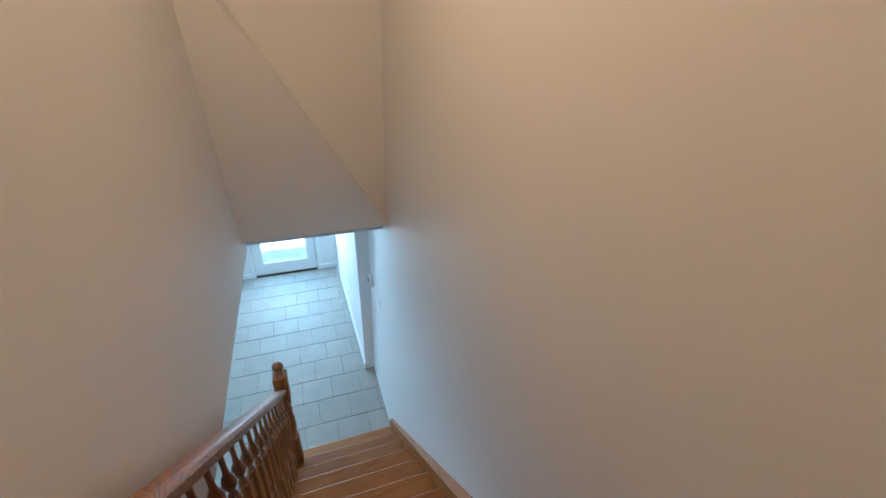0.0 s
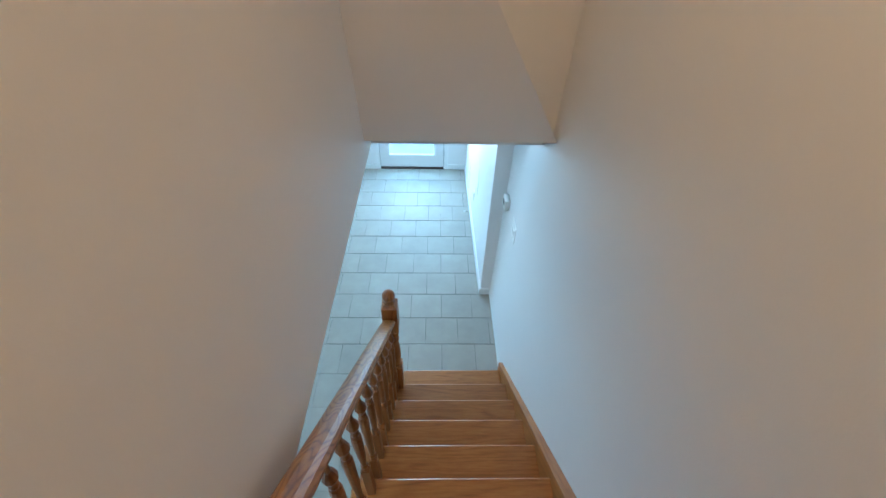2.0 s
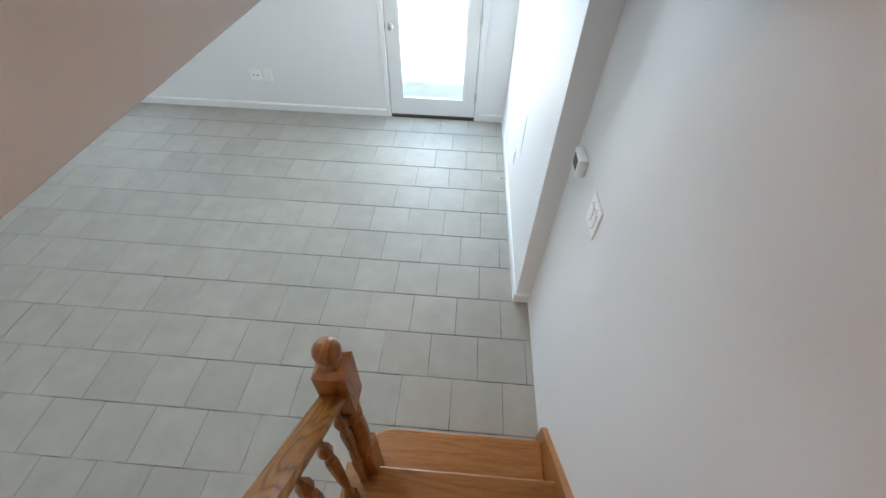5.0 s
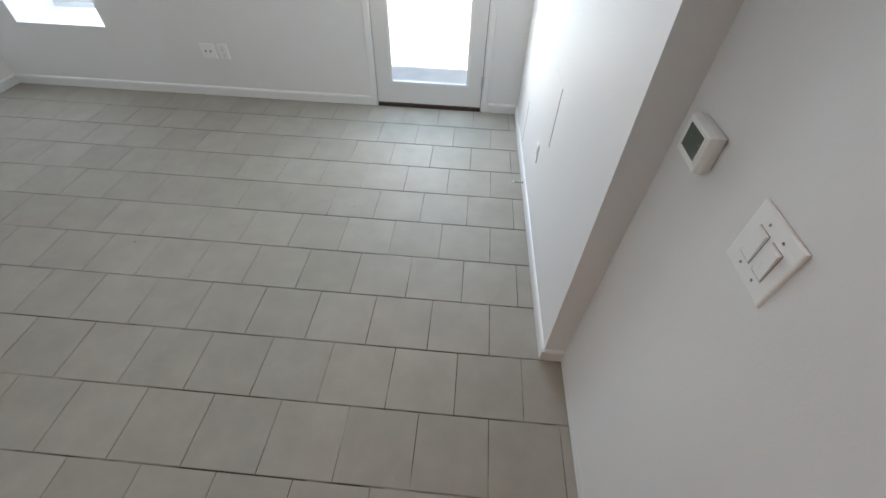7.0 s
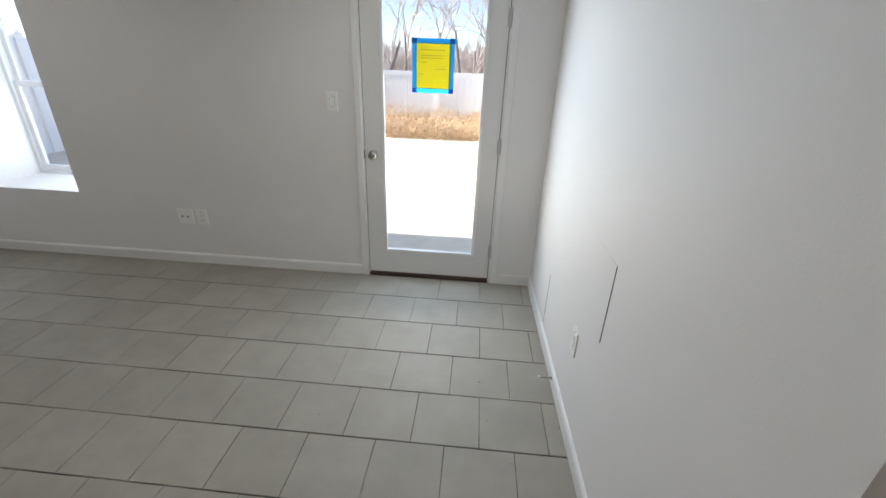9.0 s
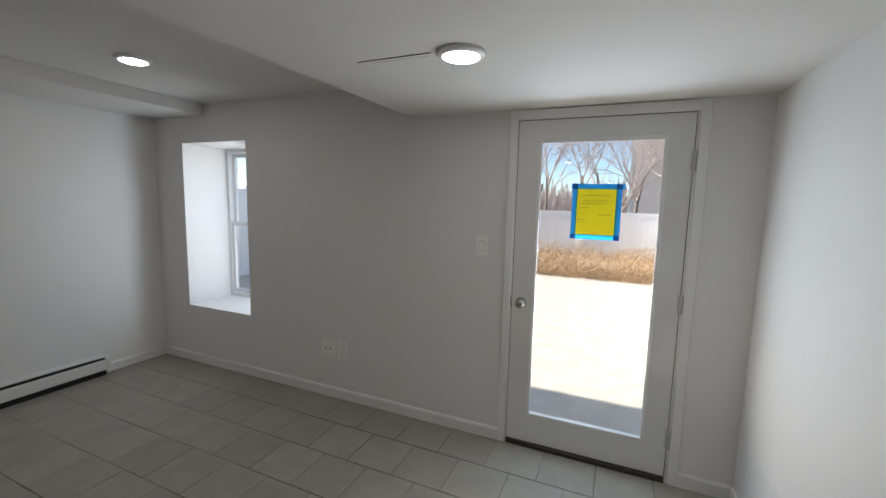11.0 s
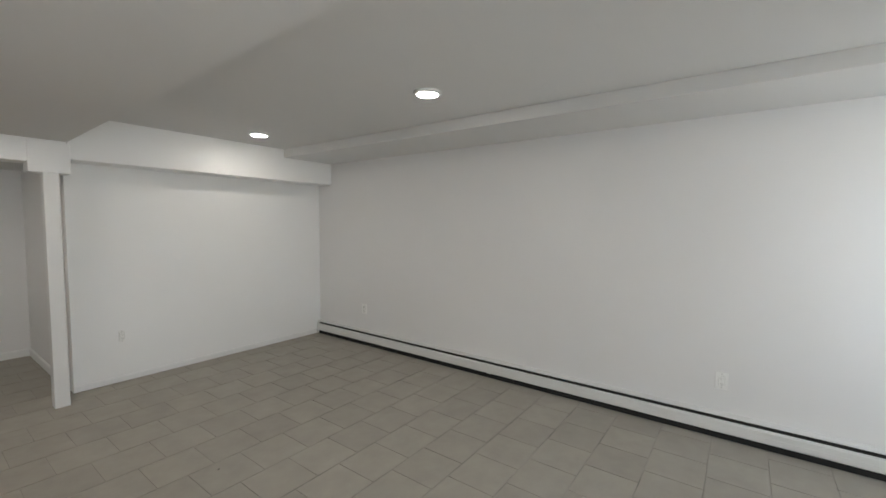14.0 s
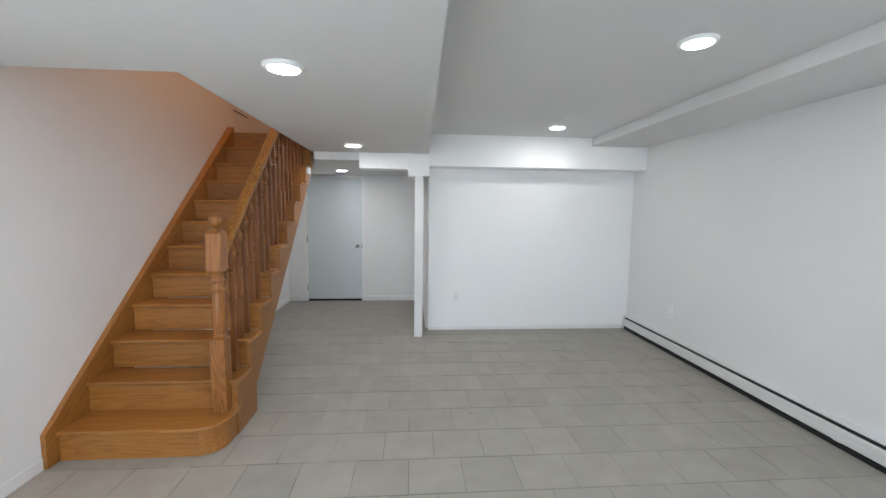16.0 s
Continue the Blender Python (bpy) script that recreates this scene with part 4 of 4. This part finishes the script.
def branch(bm, p, d, r, l, depth, rnd):
    """A tapered limb that forks."""
    seg = 6 if r > 0.03 else 3
    side = d.cross(Vector((0, 0, 1)))
    if side.length < 0.1:
        side = Vector((1, 0, 0))
    side.normalize()
    up = side.cross(d).normalized()
    rings = []
    steps = 3 if depth > 2 else 2
    pos, dr = p.copy(), d.copy()
    line = [pos.copy()]
    for s in range(steps + 1):
        rr = r * (1 - 0.45 * s / steps)
        rings.append([bm.verts.new(pos + (side * math.cos(2 * math.pi * i / seg) + up * math.sin(2 * math.pi * i / seg)) * rr) for i in range(seg)])
        if s < steps:
            pos = pos + dr * l / steps
            line.append(pos.copy())
            dr = (dr + Vector((rnd.uniform(-1, 1), rnd.uniform(-1, 1), rnd.uniform(-0.6, 0.9))) * 0.22).normalized()
    for a, b in zip(rings, rings[1:]):
        for i in range(seg):
            bm.faces.new((a[i], a[(i + 1) % seg], b[(i + 1) % seg], b[i]))
    if depth == 0:
        return
    for k in range(3 if depth > 1 else 4):
        nd = (dr + Vector((rnd.uniform(-1, 1), rnd.uniform(-1, 1), rnd.uniform(-0.5, 0.7))) * 0.95).normalized()
        w = rnd.uniform(0.4, 1) * steps
        q = min(int(w), steps - 1)
        branch(bm, line[q].lerp(line[q + 1], w - q), nd, r * rnd.uniform(0.42, 0.6), l * rnd.uniform(0.55, 0.85), depth - 1, rnd)


def tree(x, y, h, seed, label):
    t = thing("bare_tree", label, "tree", "bare trees", at=(x, y, PZ - 0.1))
    rnd = random.Random(seed)
    bm = bmesh.new()
    lean = Vector((rnd.uniform(-0.2, 0.2), rnd.uniform(-0.1, 0.1), 1)).normalized()
    branch(bm, Vector((0, 0, -0.05)), lean, h * 0.011, h * 0.30, 0, rnd)
    part("trunk", bm, BARK, t)
    bm = bmesh.new()
    top = lean * h * 0.28
    for k in range(6):
        d = (lean + Vector((rnd.uniform(-1, 1), rnd.uniform(-1, 1), rnd.uniform(-0.2, 0.4))) * 0.8).normalized()
        branch(bm, top * rnd.uniform(0.45, 1), d, h * rnd.uniform(0.0025, 0.005), h * rnd.uniform(0.2, 0.27), 5, rnd)
    part("crown", bm, TWIG, t, "bare twiggy crown")
    return t


for i, (x, y, h) in enumerate(((-4.2, 22, 9), (-2.0, 27, 11), (-0.6, 24, 8), (-8.5, 24, 9), (1.6, 20.5, 9), (2.6, 30, 12), (-5.5, 34, 12), (5, 24, 9), (-1.6, 38, 14), (0.6, 33, 12))):
    tree(x, y, h, 20 + i, "bare reddish-brown winter tree behind the fence")

house = thing("neighbour_house", "tall tan sided building with white corner trim beyond the trees", "house", at=(0, 0, 0))
NX, NYH = 0.35, 55.0
box("wall", NX + 0.25, NX + 22, NYH, NYH + 12, -0.1, 15, SIDING, house)
box("corner_trim", NX, NX + 0.25, NYH - 0.05, NYH + 0.12, -0.1, 15, VINYL, house, label="white corner trim")
bm = bmesh.new()
for i in range(36):
    add_box(bm, NX + 0.251, NX + 22, NYH - 0.03, NYH - 0.001, 0.1 + 0.4 * i, 0.46 + 0.4 * i)
part("siding", bm, SIDING, house)
prism("roof", [(NYH - 0.8, 15), (NYH + 12.8, 15), (NYH + 6, 19)], "x", NX - 0.5, NX + 22.5, BARK, house)
# far woods
bm = bmesh.new()
rnd = random.Random(9)
for i in range(240):
    x = -70 + 140 * i / 240
    h = rnd.uniform(3.0, 6.0)
    y = 75 + rnd.uniform(-3, 3)
    for j in range(40):
        a, z = rnd.uniform(-1.4, 1.4), rnd.uniform(0, h * 0.8)
        w = rnd.uniform(0.04, 0.16)
        vs = [bm.verts.new(v) for v in ((x + a - w, y, z - 1), (x + a + w, y, z - 1), (x + a * 1.6 + w * 0.2, y + 0.4, z + rnd.uniform(1.0, 2.6)))]
        bm.faces.new(vs)
tagged(part("far_woods", bm, WOODS), "hazy brown leafless woods in the distance", "woods", kind="stuff")
# unseen upper storey and shell of the house, added for its shade on the patio
structure(box("wall_house_upper", -9, 1.0, NORTH + 0.05, N2, 2.7, 5.2, SIDING))
structure(box("wall_house_west", -9, WEST - 0.3, NORTH + 0.05, N2, -0.1, 2.7, SIDING))
structure(box("wall_house_east", EAST + 0.3, 1.0, NORTH + 0.05, N2, -0.1, 2.7, SIDING))
structure(box("slab_upper", WEST - 0.3, -0.54, BACK - 0.3, NORTH + 0.05, 2.7, 2.8, CEIL))

# ---------------------------------------------------------------- floor tiles
P, TX0, TJ = 0.3096, 0.02, 3.37
GAPX, GAPY = 0.0019, 0.0031
tiles, meshes = [], {}


def spans():
    for j in range(-19, 9):
        y0, y1 = TJ + j * P, TJ + (j + 1) * P
        shift = 0.0 if j % 2 else P / 2
        for k in range(-16, 4):
            x0 = TX0 + shift + k * P
            yield x0, x0 + P, y0, y1


regions = ((WEST, 0.549, SOUTH, 3.375), (WEST, 0.43, 3.375, NORTH), (-1.73, 0.449, BACK + 0.001, SOUTH))
for x0, x1, y0, y1 in spans():
    for rx0, rx1, ry0, ry1 in regions:
        a0, a1 = max(x0 + GAPX, rx0 + 0.002), min(x1 - GAPX, rx1 - 0.002)
        b0, b1 = max(y0 + GAPY, ry0 + (0.002 if ry0 != 3.375 else -0.01)), min(y1 - GAPY, ry1 - (0.002 if ry1 < NORTH else 0.002))
        if a1 - a0 > 0.012 and b1 - b0 > 0.012:
            if ry1 == SOUTH:
                b1 = min(y1 - GAPY, SOUTH)
            if ry0 == SOUTH and a0 > -1.73 and y0 < SOUTH < y1:
                b0 = SOUTH
            tiles.append((a0, a1, b0, b1))
tiles.sort(key=lambda t: math.hypot((t[0] + t[1]) / 2 + 0.9, ((t[2] + t[3]) / 2 - 3.6) * 0.9))


def tile_geo(bm, w, h, cx=0, cy=0, z=0.0):
    c = 0.0012
    lo = [bm.verts.new((cx + sx * w / 2, cy + sy * h / 2, z - 0.0034)) for sx, sy in ((-1, -1), (1, -1), (1, 1), (-1, 1))]
    mi = [bm.verts.new((cx + sx * w / 2, cy + sy * h / 2, z - c * 0.7)) for sx, sy in ((-1, -1), (1, -1), (1, 1), (-1, 1))]
    hi = [bm.verts.new((cx + sx * (w / 2 - c), cy + sy * (h / 2 - c), z)) for sx, sy in ((-1, -1), (1, -1), (1, 1), (-1, 1))]
    for a, b in ((lo, mi), (mi, hi)):
        for i in range(4):
            bm.faces.new((a[i], a[(i + 1) % 4], b[(i + 1) % 4], b[i]))
    bm.faces.new(hi)


rt = random.Random(7)
for a0, a1, b0, b1 in tiles[:300]:
    key = (round(a1 - a0, 3), round(b1 - b0, 3))
    if key not in meshes:
        bm = bmesh.new()
        tile_geo(bm, *key)
        bm.normal_update()
        me = bpy.data.meshes.new("floor_tile")
        bm.to_mesh(me)
        bm.free()
        me.materials.append(TILE)
        meshes[key] = me
    ob = new("floor_tile", meshes[key])
    ob.parent = floor
    ob.matrix_basis = pose((a0 + a1) / 2, (b0 + b1) / 2, rt.uniform(-0.0003, 0.0003), rt.uniform(-0.06, 0.06), rt.uniform(-0.06, 0.06), 0)
bm = bmesh.new()
for a0, a1, b0, b1 in tiles[300:]:
    tile_geo(bm, a1 - a0, b1 - b0, (a0 + a1) / 2, (b0 + b1) / 2)
ob = part("floor_tiles_far", bm, TILE, floor)
ob["kind"] = "stuff"
